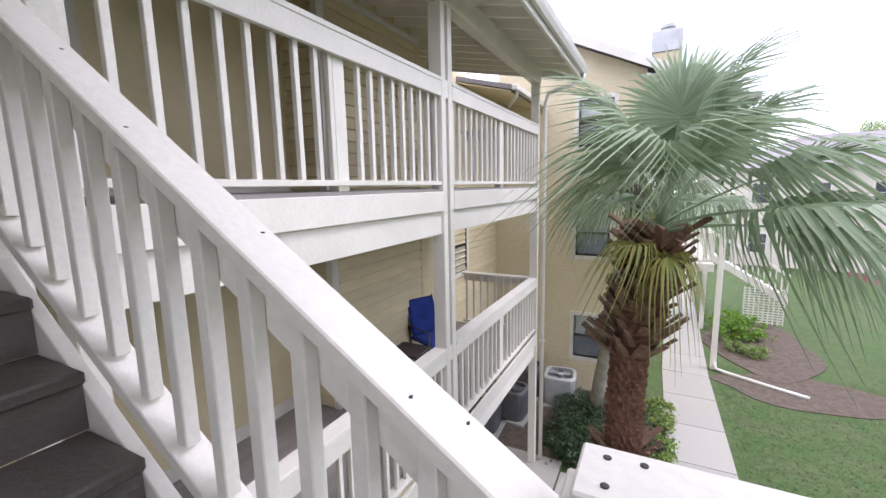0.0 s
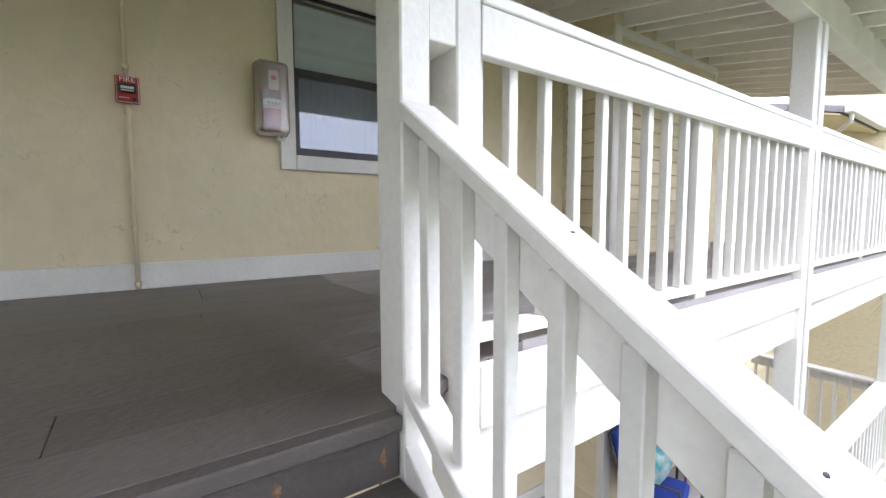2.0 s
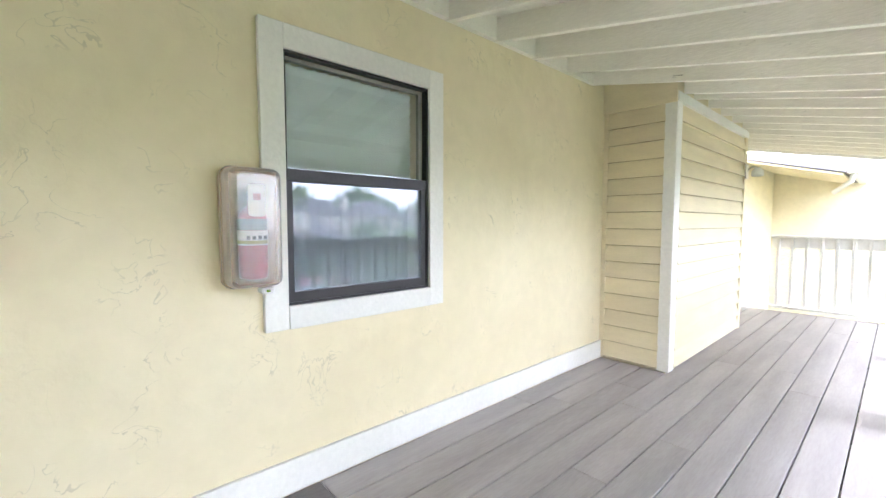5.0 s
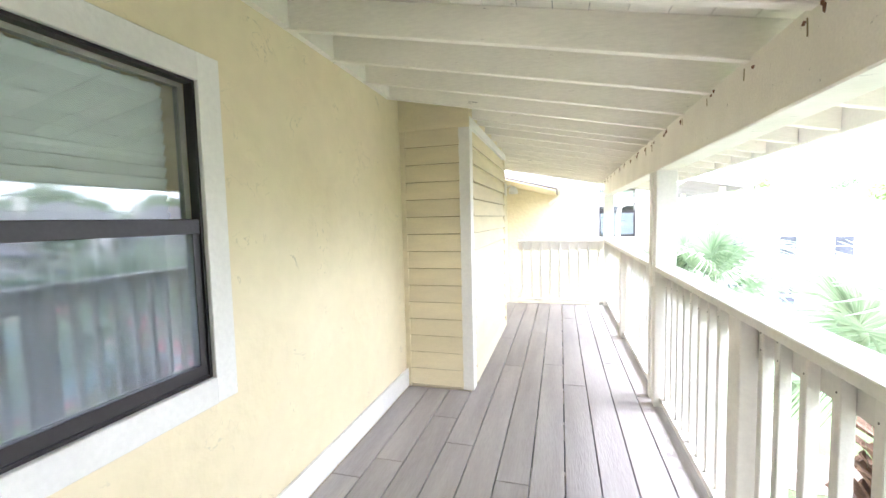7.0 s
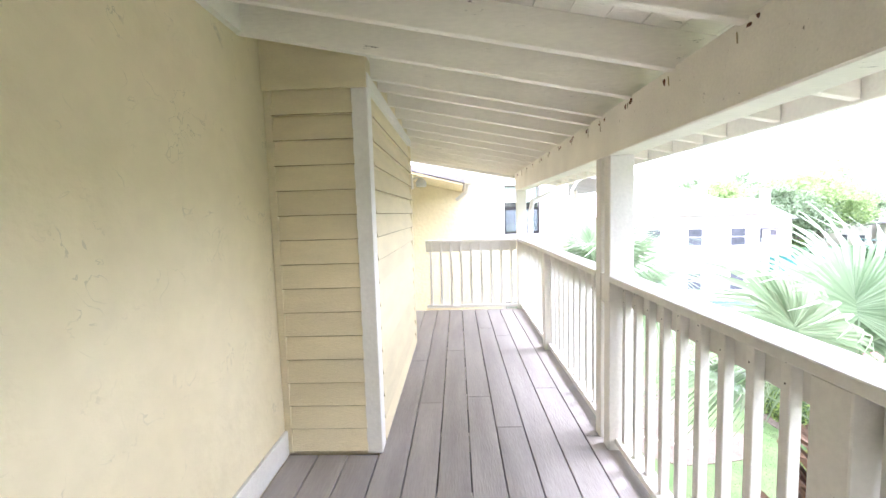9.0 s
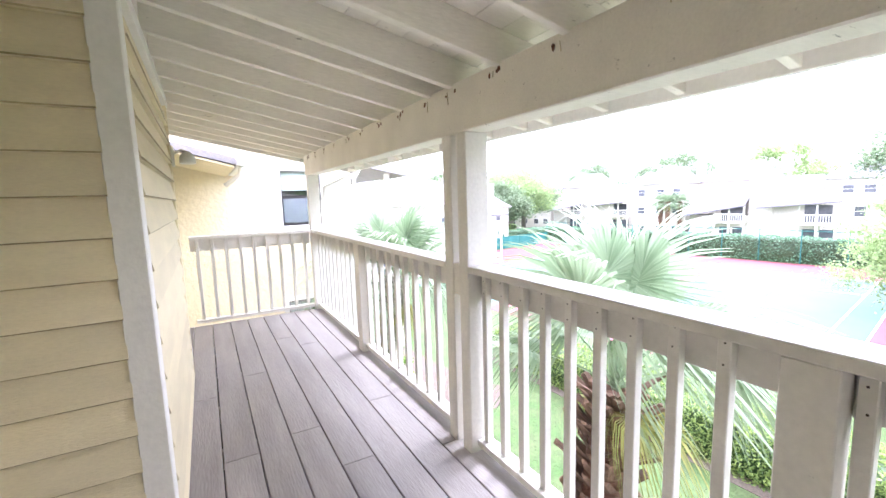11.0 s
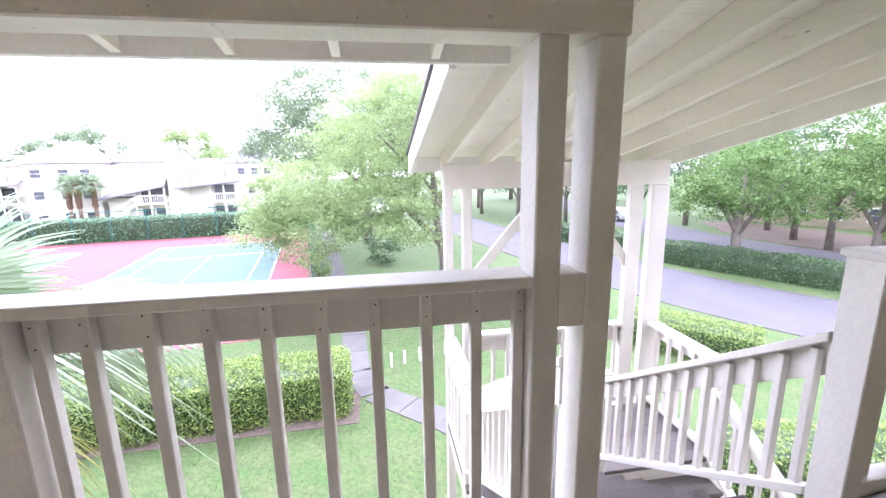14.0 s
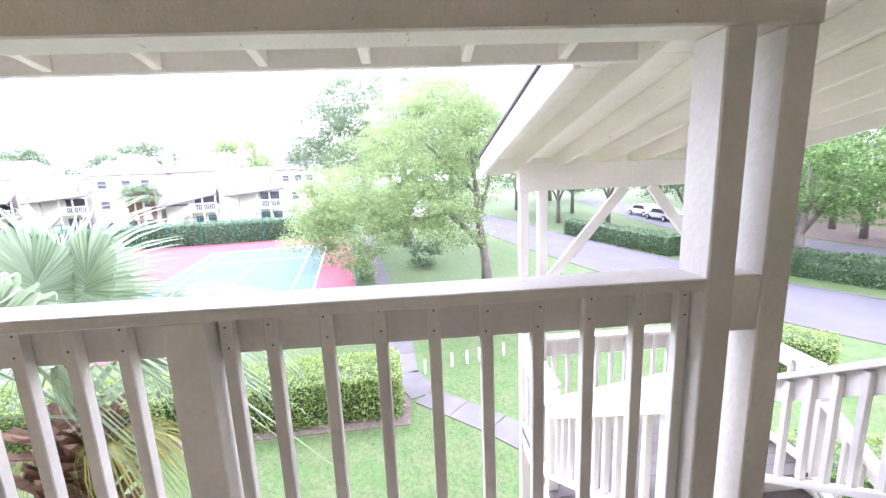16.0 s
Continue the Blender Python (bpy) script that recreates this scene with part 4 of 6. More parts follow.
def palm(label, path, girth, crown_at, fronds, stem, blade, seed, boot_from, boot_size, dry, mats, up=78, lop=0.0, low=4):
    rng = random.Random(seed)
    path = [Vector(p) for p in path]
    p = thing("palm_tree", label, "palm tree", path[0], "palms")
    part("trunk", tube(path, [girth(i / (len(path) - 1)) for i in range(len(path))], 16), mats[0], p, smooth=True)
    n = len(path)
    top = path[int(boot_from * (n - 1)):]
    V, Fc = boots(top, lambda f: girth(boot_from + f * (1 - boot_from)), int(sum((b - a).length for a, b in zip(top, top[1:])) / (boot_size * .42)), 11, boot_size, seed)
    tagged(put_mesh("shaggy_bark", raw("shaggy_bark", V, Fc, mats[1]), p, "split brown old leaf bases"), kind="stuff")
    kinds = [frond("frond", stem * s, blade * q, dr, FAN, seed + i, bend=bd) for i, (s, q, dr, bd) in enumerate(((1, 1, 1.0, .12), (.9, 1.05, 1.5, .22), (1.1, .95, 2.0, .3), (.85, .95, .6, .05)))]
    old = frond("frond", stem * .55, blade * .75, 2.2, FAN_DRY, seed + 9, bend=.5)
    c = Vector(crown_at)
    for k in range(fronds):
        f = k / (fronds - 1)
        el = up - f * (up - low)
        yaw = k * 137.5 + rng.uniform(-14, 14)
        big = 1 + lop * math.cos(radians(yaw))
        me = kinds[3 if el > 55 else 0 if el > 25 else 1 if el > -5 else 2]
        put_mesh("frond", me, p, m=Matrix.Translation(c + Vector((0, 0, (.5 - f) * .35))) @ Matrix.Rotation(radians(yaw), 4, "Z") @ Matrix.Rotation(radians(-el), 4, "Y") @ Matrix.Rotation(radians(rng.uniform(-25, 25)), 4, "X") @ Matrix.Scale(big * rng.uniform(.9, 1.05), 4))
    for k in range(dry):
        put_mesh("frond", old, p, "yellowing hanging leaf", m=Matrix.Translation(c + Vector((0, 0, -.3))) @ Matrix.Rotation(radians(k * 360 / dry + 20), 4, "Z") @ Matrix.Rotation(radians(rng.uniform(5, 20)), 4, "Y") @ Matrix.Scale(.6, 4))
    return p


def stout_palm():
    """The palm by the stairs: bare fibrous trunk, a shaggy collar of old leaf bases, arching leaves."""
    path = [Vector(p) for p in ((3.78, 5.14, G), (3.80, 5.13, -4.6), (3.82, 5.12, -3.6), (3.83, 5.11, -2.7), (3.84, 5.11, -2.1), (3.86, 5.1, -1.65), (3.93, 5.1, -1.2), (4.02, 5.1, -.8), (4.06, 5.1, -.5))]
    p = thing("palm_tree", "stout fan palm with shaggy brown boots and arching leaves", "palm tree", path[0], "palms")
    part("trunk", tube(path, [.24, .18, .16, .155, .155, .165, .19, .18, .11], 18), FIBRE, p, "red-brown fibrous trunk", smooth=True)
    rough = raw("bark_scales", *boots(path[1:6], lambda f: .158, 34, 13, .08, 17, .25), FIBRE)
    tagged(put_mesh("bark_scales", rough, p, "frayed red-brown fibres"), kind="stuff")
    collar = raw("shaggy_bark", *boots(path[5:], lambda f: .21 - .05 * f, 13, 10, .21, 3, .95), BOOT)
    tagged(put_mesh("shaggy_bark", collar, p, "split brown old leaf bases"), kind="stuff")
    skirt = raw("fallen_bases", *boots([Vector((3.83, 5.11, -2.95)), Vector((3.83, 5.11, -2.75))], lambda f: .18, 3, 9, .2, 8, 1.1), BOOT)
    tagged(put_mesh("fallen_bases", skirt, p, "loose old leaf bases caught round the trunk"), kind="stuff")
    c = Vector((4.06, 5.1, -.48))
    # yaw, lift, stalk, blade, droop, bow, twist
    for k, (yaw, el, stem, blade, droop, bow, twist) in enumerate((
            (-40, 26, .95, .8, 2.0, .22, 10), (-8, 40, .95, .8, 1.6, .2, -15), (-118, 62, .62, .72, 2.4, .2, 5), (60, 68, .85, .85, .7, .08, 20), (10, 74, .88, .85, .8, .08, -20),
            (95, 48, .8, .75, 1.3, .15, 0), (165, 70, .85, .85, .9, .1, 25), (45, 80, .9, .82, .7, .05, 40), (15, 60, .85, .8, 1.0, .1, 12), (120, 30, .8, .7, 1.8, .25, 0), (62, 26, .9, .75, 1.8, .22, 5), (0, 16, 1.05, .78, 2.1, .25, -6), (-70, 58, .7, .7, 1.6, .18, 14))):
        me = frond("frond", stem, blade, droop, FAN, 200 + k, segs=54, bend=bow)
        put_mesh("frond", me, p, m=Matrix.Translation(c + Vector((0, 0, .12 * (el / 60)))) @ Matrix.Rotation(radians(yaw), 4, "Z") @ Matrix.Rotation(radians(-el), 4, "Y") @ Matrix.Rotation(radians(twist), 4, "X"))
    old = frond("frond", .3, .42, 2.2, FAN_DRY, 230, segs=40, bend=.5)
    for yaw, el in ((-120, 34), (-80, 22), (70, 10)):
        put_mesh("frond", old, p, "yellowing hanging leaf", m=Matrix.Translation(c + Vector((0, 0, -.1))) @ Matrix.Rotation(radians(yaw), 4, "Z") @ Matrix.Rotation(radians(-el), 4, "Y"))


stout_palm()
palm("slender fan palm with a grey trunk beside the wall", [(2.95, 10.35, G), (3.05, 10.3, -4.6), (3.2, 10.15, -3.6), (3.4, 9.95, -2.4), (3.58, 9.78, -1.4), (3.7, 9.65, -.5), (3.75, 9.6, -.1)],
     lambda f: .15 - .02 * f, (3.76, 9.58, -.1), 22, .8, .85, 21, .36, .17, 3, (BOOT_PALE, BOOT_PALE))

# ---- neighbouring house ----
def wall_local(m, u0, u1, w0, w1, holes, name, mat, parent):
    us = sorted({u0, u1, *(h[0] for h in holes), *(h[1] for h in holes)})
    ws = sorted({w0, w1, *(h[2] for h in holes), *(h[3] for h in holes)})
    bm = panel(us, ws, lambda u, w: any(h[0] <= u < h[1] and h[2] <= w < h[3] for h in holes), lambda t, u, w: (u, -.2 if t else 0, w))
    return wpart(name, bm, mat, parent, m)


house = thing("apartment_house", "yellow stucco gabled apartment house with white-cased windows", "house", (1.8, 14, G), kind="")
HM = facing(0, 11.8, 0, -90)
HW = [(2.2, 3.02, .93 + dz, 2.07 + dz) for dz in (0, LOW, 2 * LOW)]
wall_local(HM, -.2, 3.69, G, 2.62, HW, "wall", STUCCO_PALE, house)
part("wall", box(3.49, 3.69, 12, 17, G, 2.62), STUCCO_PALE, house)
part("wall", box(-.2, 3.49, 16.8, 17, G, 2.62), STUCCO_PALE, house)
part("wall", box(-.4, -.2, 12, 17, G, 2.62), STUCCO_PALE, house)
# Floors and partition coloured dark, so the rooms look dim through the windows.
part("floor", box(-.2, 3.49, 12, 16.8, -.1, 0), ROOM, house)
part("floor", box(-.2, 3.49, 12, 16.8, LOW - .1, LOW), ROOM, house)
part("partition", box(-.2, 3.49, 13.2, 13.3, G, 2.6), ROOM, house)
gab = bmesh.new()
hexa(gab, [(.1, 11.8, 2.62), (3.69, 11.8, 2.62), (3.69, 12, 2.62), (.1, 12, 2.62), (.1, 11.8, 4.25), (.12, 11.8, 4.25), (.12, 12, 4.25), (.1, 12, 4.25)])
part("gable", gab, STUCCO_PALE, house)
rf = bmesh.new()
zr = lambda x: 2.62 + .47 * (3.69 - x) + .03
hexa(rf, [(.0, 11.35, zr(0)), (4.15, 11.35, zr(4.15)), (4.15, 17.3, zr(4.15)), (0, 17.3, zr(0)), (.0, 11.35, zr(0) + .12), (4.15, 11.35, zr(4.15) + .12), (4.15, 17.3, zr(4.15) + .12), (0, 17.3, zr(0) + .12)])
hr = part("roof", rf, SHINGLE, house, "grey shingled roof")
part("barge_board", bar((0, 11.33, zr(0) + .02), (4.16, 11.33, zr(4.16) + .02), .03, .2, .003), WHITE, hr)
part("soffit", box(3.69, 4.1, 11.36, 17.2, 2.36, 2.39), WHITE, hr)
part("fascia", box(4.1, 4.13, 11.36, 17.3, 2.33, 2.5, .003), WHITE, hr)
part("gutter", bar((4.2, 11.36, 2.46), (4.2, 17.3, 2.46), .12, .11, .01), GUTTER, hr)
part("gutter_pipe", tube([(4.2, 11.5, 2.4), (4.15, 11.5, 2.3), (3.85, 11.62, 2.1), (3.75, 11.7, 1.9), (3.75, 11.7, G + .1)], .035, 8), GUTTER, house, smooth=True)
ch = part("chimney", box(3.75, 4.4, 14, 14.65, 2.2, 3.55, .01), SIDING, hr, "yellow boarded chimney")
part("chimney_cap", box(3.7, 4.45, 13.95, 14.7, 3.5, 4.05, .02), METAL, hr, "grey metal chimney shroud")
part("flue", turned([(.14, 0), (.14, .1), (.2, .12), (.2, .2), (.15, .22)], 16, (4.08, 14.3, 4.05)), METAL, hr, "round metal flue")
for z in (2.45, 2.6, 2.75, 2.9, 3.05, 3.2, 3.35):
    part("course", box(3.745, 4.405, 13.992, 14.0, z, z + .135), SIDING, hr)
for i, z in enumerate((.93, .93 + LOW, .93 + 2 * LOW)):
    w = window("window_%d" % (i + 2), facing(2.61, 11.8, z, -90), .82, 1.14, "white-cased window with dark sashes and a blind", (.35, 1.0, .5)[i], True, False)
# wing roof between the houses
wing = thing("wing_roof", "low yellow-eaved roof with gutter between the houses", "roof", (.6, 10.3, 1.9))
hexa_b = hexa(bmesh.new(), [(.003, 9.3, 2.3), (1.25, 9.3, 1.98), (1.25, 11.78, 1.98), (.003, 11.78, 2.3), (.003, 9.3, 2.4), (1.25, 9.3, 2.08), (1.25, 11.78, 2.08), (.003, 11.78, 2.4)])
part("roof_slab", hexa_b, SHINGLE, wing)
part("soffit", hexa(bmesh.new(), [(.003, 9.32, 2.26), (1.22, 9.32, 1.94), (1.22, 11.77, 1.94), (.003, 11.77, 2.26), (.003, 9.32, 2.29), (1.22, 9.32, 1.97), (1.22, 11.77, 1.97), (.003, 11.77, 2.29)]), SIDING, wing)
part("gutter", bar((1.32, 9.3, 2.02), (1.32, 11.78, 2.02), .12, .11, .012), GUTTER, wing)
part("gutter_pipe", tube([(1.32, 9.45, 1.98), (1.3, 9.5, 1.86), (1.1, 9.6, 1.7)], .035, 8), GUTTER, wing, smooth=True)
side = thing("siding_wall", "yellow lapped siding beside the recess window", "wall", (.02, 10, LOW), kind="structure")
lapme = siding(3.1)
for i in range(17):
    put_mesh("siding_board", lapme, side, m=Matrix.Translation((.003, 8.65, LOW + .1 + i * EXPO)) @ Matrix.Rotation(radians(90), 4, "Z"))
window("window_5", facing(.03, 9.3, LOW + .8), .7, 1.2, "white-cased window with dark sashes", .5, True, False)

# ---- air conditioners ----
def condenser(x, y, s, h, mat, label, turn=0):
    a = thing("air_conditioner", label, "air conditioner", (x, y, G), "condensers")
    M = Matrix.Translation((x, y, G)) @ Matrix.Rotation(radians(turn), 4, "Z")
    wpart("pad", box(-s * .62, s * .62, -s * .62, s * .62, 0, .07, .01), CONCRETE, a, M)
    bm = bmesh.new()
    n = 28
    def ring(r, z):
        o = []
        for j in range(n):
            t = 2 * math.pi * j / n
            k = (abs(math.cos(t)) ** 5 + abs(math.sin(t)) ** 5) ** (-1 / 5)
            o.append(bm.verts.new((r * k * math.cos(t), r * k * math.sin(t), z)))
        return o
    rings = [ring(s * .5, .07), ring(s * .5, h), ring(s * .47, h + .03), ring(s * .40, h + .03), ring(s * .39, h - .06)]
    for p, q in zip(rings, rings[1:]):
        for j in range(n):
            bm.faces.new((p[j], p[(j + 1) % n], q[(j + 1) % n], q[j]))
    bm.faces.new(rings[-1])
    wpart("casing", bm, mat, a, M)
    fins = bmesh.new()
    for j in range(36):
        t = 2 * math.pi * j / 36
        k = (abs(math.cos(t)) ** 5 + abs(math.sin(t)) ** 5) ** (-1 / 5)
        r = s * .5 * k + .004
        tube([(r * math.cos(t), r * math.sin(t), .12), (r * math.cos(t), r * math.sin(t), h - .08)], .006, 4, fins)
    wpart("fins", fins, mat, a, M)
    gr = bmesh.new()
    for j in range(5):
        pts = [(s * .075 * (j + 1) * math.cos(k * .35), s * .075 * (j + 1) * math.sin(k * .35), h + .015) for k in range(19)]
        tube(pts, .004, 4, gr)
    wpart("fan_grille", gr, BLACK, a, M)
    wpart("fan_hub", turned([(.08, -.02), (.08, .01), (.05, .02)], 14, (0, 0, h)), mat, a, M)
    bl = bmesh.new()
    for j in range(4):
        t = j * math.pi / 2
        bar((.05 * math.cos(t), .05 * math.sin(t), h - .03), (s * .36 * math.cos(t), s * .36 * math.sin(t), h - .02), .12, .004, 0, bl)
    wpart("fan_blades", bl, STEEL, a, M)


condenser(2.05, 10.9, .78, .75, PALE, "pale grey air conditioning unit on a pad", 5)
condenser(1.15, 9.75, .70, .72, STEEL, "dark grey air conditioning unit on a pad", -4)
condenser(.72, 9.0, .70, .66, STEEL, "dark grey air conditioning unit on a pad", 3)
condenser(1.2, 11.0, .68, .78, STEEL, "dark grey air conditioning unit by the wall", 0)

# ---- paths, beds ----
def strip_path(name, pts, width, mat, label, z=.03, joints=1.5):
    """A path of separate slabs along a line."""
    p = thing(name, label, "path", (*pts[0], G), kind="structure")
    pts = [Vector((*q, 0)) for q in pts]
    for a, b in zip(pts, pts[1:]):
        L = (b - a).length
        d = (b - a) / L
        n = max(1, round(L / joints))
        s = Vector((-d.y, d.x, 0)) * width / 2
        for k in range(n):
            u, v = a + d * (L * k / n + .008), a + d * (L * (k + 1) / n - .008)
            hexa_ = hexa(bmesh.new(), [(*(u - s)[:2], G), (*(v - s)[:2], G), (*(v + s)[:2], G), (*(u + s)[:2], G), (*(u - s)[:2], G + z), (*(v - s)[:2], G + z), (*(v + s)[:2], G + z), (*(u + s)[:2], G + z)], .006)
            part("slab", hexa_, mat, p)
    return p


strip_path("pavement", [(5.1, -.5), (5.05, 9.5), (5.0, 14), (5.15, 20), (5.3, 30)], 1.18, CONCRETE, "pale concrete walk beside the house")
strip_path("pavement", [(2.62, 7.7), (4.45, 7.7)], .95, CONCRETE, "pale concrete walk to the slab")
strip_path("pavement", [(9.0, -1.3), (10.95, .4), (12.7, 2.3), (14.2, 2.95), (17.4, 3.2), (20, 3.6), (26.3, 4.5), (31.3, 5.3), (46, 7.5)], .95, OLD_CONCRETE, "grey concrete walk across the lawn")


def bed(name, pts, mat, label, z=.02):
    bm = bmesh.new()
    v = [bm.verts.new((x, y, G + z)) for x, y in pts]
    f = bm.faces.new(v)
    r = bmesh.ops.extrude_face_region(bm, geom=[f])
    bmesh.ops.translate(bm, vec=(0, 0, -z), verts=[q for q in r["geom"] if isinstance(q, bmesh.types.BMVert)])
    return tagged(part(name, bm, mat), label, "ground", kind="structure")


def wavy(cx, cy, rx, ry, n=40, seed=1):
    r = random.Random(seed)
    a, b = r.uniform(0, 6), r.uniform(0, 6)
    return [(cx + rx * (1 + .1 * math.sin(3 * t + a) + .05 * math.sin(7 * t + b)) * math.cos(t), cy + ry * (1 + .1 * math.sin(2 * t + b) + .05 * math.sin(5 * t + a)) * math.sin(t)) for t in (2 * math.pi * k / n for k in range(n))]


bed("mulch_bed", [(-.1, 8.5), (2.7, 8.5), (4.4, 8.6), (4.4, 11.75), (-.1, 11.75)], MULCH, "brown mulch bed under shrubs and units")
bed("mulch_bed", wavy(7.7, 13.9, 1.9, 1.0, seed=2), MULCH, "brown mulch and bare soil by the walk")
bed("mulch_bed", wavy(7.3, 17.6, 1.5, 2.9, seed=5), MULCH, "brown mulch bed with shrubs", .028)
for k, (x, y) in enumerate(((2.5, 9.3), (3.0, 9.0), (3.4, 9.5), (2.9, 9.9), (3.6, 10.4), (2.6, 10.4), (3.9, 9.1), (2.7, 8.75), (3.3, 8.75))):
    shrub("low dark green spreading shrub on mulch", (x, y), .55, .55, LEAF_DARK, 30 + k, .06, 2600)
for k, (x, y) in enumerate(((6.6, 17.6), (7.1, 18.2), (6.7, 18.9))):
    shrub("lime green leafy shrub in the bed", (x, y), .65, .75, LEAF_LIME, 50 + k, .11, 1100)
for k, (x, y) in enumerate(((6.5, 16.5), (7.0, 16.2), (4.35, 9.6), (4.3, 10.5), (4.28, 11.2), (4.3, 8.9))):
    shrub("green low plant at the path edge", (x, y), .32, .38, LEAF_HEDGE, 60 + k, .07, 900)
dp = thing("drain_pipe", "white plastic drain pipe lying on the soil", "drain pipe", (6.7, 14.1, G))
part("tube", tube([(5.78, 14.62, G + .25), (5.8, 14.58, G + .07), (6.0, 14.45, G + .05), (6.9, 13.95, G + .05), (7.7, 13.56, G + .05)], .05, 10), GUTTER, dp, smooth=True)

# ---- walkway of the next house ----
nb = thing("stair_porch", "white timber stair porch of the next house", "porch", (5.2, 17, G))
for x, y in ((5.75, 14.7), (5.75, 18.6), (4.2, 18.6), (5.75, 22.5)):
    part("post", box(x - .07, x + .07, y - .07, y + .07, G, 2.2, .01), WHITE, nb)
for z in (LOW, 0):
    part("deck", box(4.0, 5.85, 17.0, 24, z - .25, z), WHITE, nb)
    for p, q in (((5.8, 17.05, z), (5.8, 24, z)), ((4.0, 17.05, z), (5.8, 17.05, z))):
        part("rail", bar((p[0], p[1], z + 1.0), (q[0], q[1], z + 1.0), .1, .14, .01), WHITE, nb)
        part("rail", bar((p[0], p[1], z + .1), (q[0], q[1], z + .1), .06, .05), WHITE, nb)
        n = int((Vector(q) - Vector(p)).length / .17)
        for k in range(n):
            c = Vector(p).lerp(Vector(q), (k + .5) / n)
            part("baluster", box(c.x - .02, c.x + .02, c.y - .02, c.y + .02, z + .1, z + .95), WHITE, nb)
part("roof", hexa(bmesh.new(), [(3.7, 14.3, 2.6), (6.3, 14.3, 2.1), (6.3, 24.5, 2.1), (3.7, 24.5, 2.6), (3.7, 14.3, 2.75), (6.3, 14.3, 2.25), (6.3, 24.5, 2.25), (3.7, 24.5, 2.75)]), SHINGLE, nb)
for k in range(9):
    part("tread", box(6.0 + k * .27, 6.3 + k * .27, 20.0, 21.1, LOW - .17 * (k + 1) - .04, LOW - .17 * (k + 1)), WHITE, nb)
part("stair_rail", bar((5.9, 20, LOW + .9), (8.6, 20, LOW - .8), .1, .12, .01), WHITE, nb)
part("stair_rail", bar((5.9, 20, LOW - .1), (8.6, 20, LOW - 1.8), .05, .26, .01), WHITE, nb)
for k in range(15):
    f = k / 14
    part("baluster", box(5.93 + 2.6 * f, 5.97 + 2.6 * f, 19.98, 20.02, LOW - .1 - 1.64 * f, LOW + .88 - 1.64 * f), WHITE, nb)
for k in range(14):
    part("lattice_slat", box(7.2, 8.5, 19.9, 19.92, G + .1 + k * .1, G + .14 + k * .1), WHITE, nb)
for k in range(9):
    part("lattice_slat", box(7.22 + k * .155, 7.26 + k * .155, 19.88, 19.9, G + .05, G + 1.5), WHITE, nb)

# ---- patio set one storey down ----
def patio_chair(x, y, turn, label):
    c = thing("patio_chair", label, "chair", (x, y, LOW), "patio set")
    M = Matrix.Translation((x, y, LOW)) @ Matrix.Rotation(radians(turn), 4, "Z")
    for u in (-.27, .27):
        wpart("leg", tube([(-.25, u, 0), (-.27, u, .6), (.22, u, .62), (.25, u, .0)], .014, 8), BROWN, c, M, smooth=True)
        wpart("back_post", tube([(-.25, u, .38), (-.42, u, 1.0)], .014, 8), BROWN, c, M, smooth=True)
    wpart("seat", box(-.28, .27, -.26, .26, .36, .45, .03), BLUE, c, M)
    bm = hexa(bmesh.new(), [(-.25, -.26, .44), (-.16, -.26, .46), (-.16, .26, .46), (-.25, .26, .44), (-.42, -.25, .98), (-.34, -.25, 1.0), (-.34, .25, 1.0), (-.42, .25, .98)], .025)
    wpart("backrest", bm, BLUE, c, M, "blue padded backrest")
    return c


patio_chair(1.0, 6.2, -25, "dark metal patio chair with blue cushions")
patio_chair(1.0, 4.75, 20, "dark metal patio chair with blue cushions and pillow")
pil = thing("pillow", "aqua patterned throw pillow on the chair", "pillow", (1.1, 4.75, LOW + .46))
pb = bmesh.new()
bmesh.ops.create_uvsphere(pb, u_segments=16, v_segments=10, radius=.5)
for v in pb.verts:
    v.co = Vector((v.co.x * .22, max(-.19, min(.19, v.co.y * .5)), max(-.19, min(.19, v.co.z * .5))))
bmesh.ops.transform(pb, matrix=Matrix.Translation((.98, 4.75, LOW + .64)) @ Matrix.Rotation(radians(15), 4, "Y"), verts=pb.verts)
part("cover", pb, AQUA, pil, smooth=True)
tb = thing("patio_table", "low dark brown metal patio table", "table", (.95, 5.55, LOW), "patio set")
part("tabletop", box(.7, 1.2, 5.33, 5.77, LOW + .42, LOW + .46, .01), BROWN, tb)
for x in (.73, 1.17):
    for y in (5.36, 5.74):
        part("leg", tube([(x, y, LOW), (x, y, LOW + .42)], .015, 8), BROWN, tb, smooth=True)

# ---- lawn side: hedges, court, trees ----
hedge("clipped green hedge with yellow-green new leaves", (12.5, 3.1), (12.15, 8.7), 1.7, 1.35, LEAF_HEDGE, 1, .075, 1100, group="lawn hedges")
hedge("clipped green hedge with yellow-green new leaves", (12.1, 9.2), (11.9, 16.5), 1.6, 1.3, LEAF_HEDGE, 2, .085, 700, group="lawn hedges")
bed("mulch_bed", [(11.25, 2.75), (13.4, 2.75), (13.0, 17), (10.75, 17)], MULCH, "strip of bare soil under the hedge", .015)
for x, y in ((14.15, 2.25), (14.35, 1.75), (14.5, 1.28), (14.65, .72), (14.8, .25), (14.95, -.25), (15.08, -.7)):
    m = thing("marker_stake", "short white stake standing in the lawn", "stake", (x, y, G), "lawn stakes")
    part("stake", box(x - .04, x + .04, y - .04, y + .04, G, G + .5, .008), WHITE, m)

# court
CT = Matrix.Translation((25.0, 7.3, G)) @ Matrix.Rotation(radians(8.3), 4, "Z")


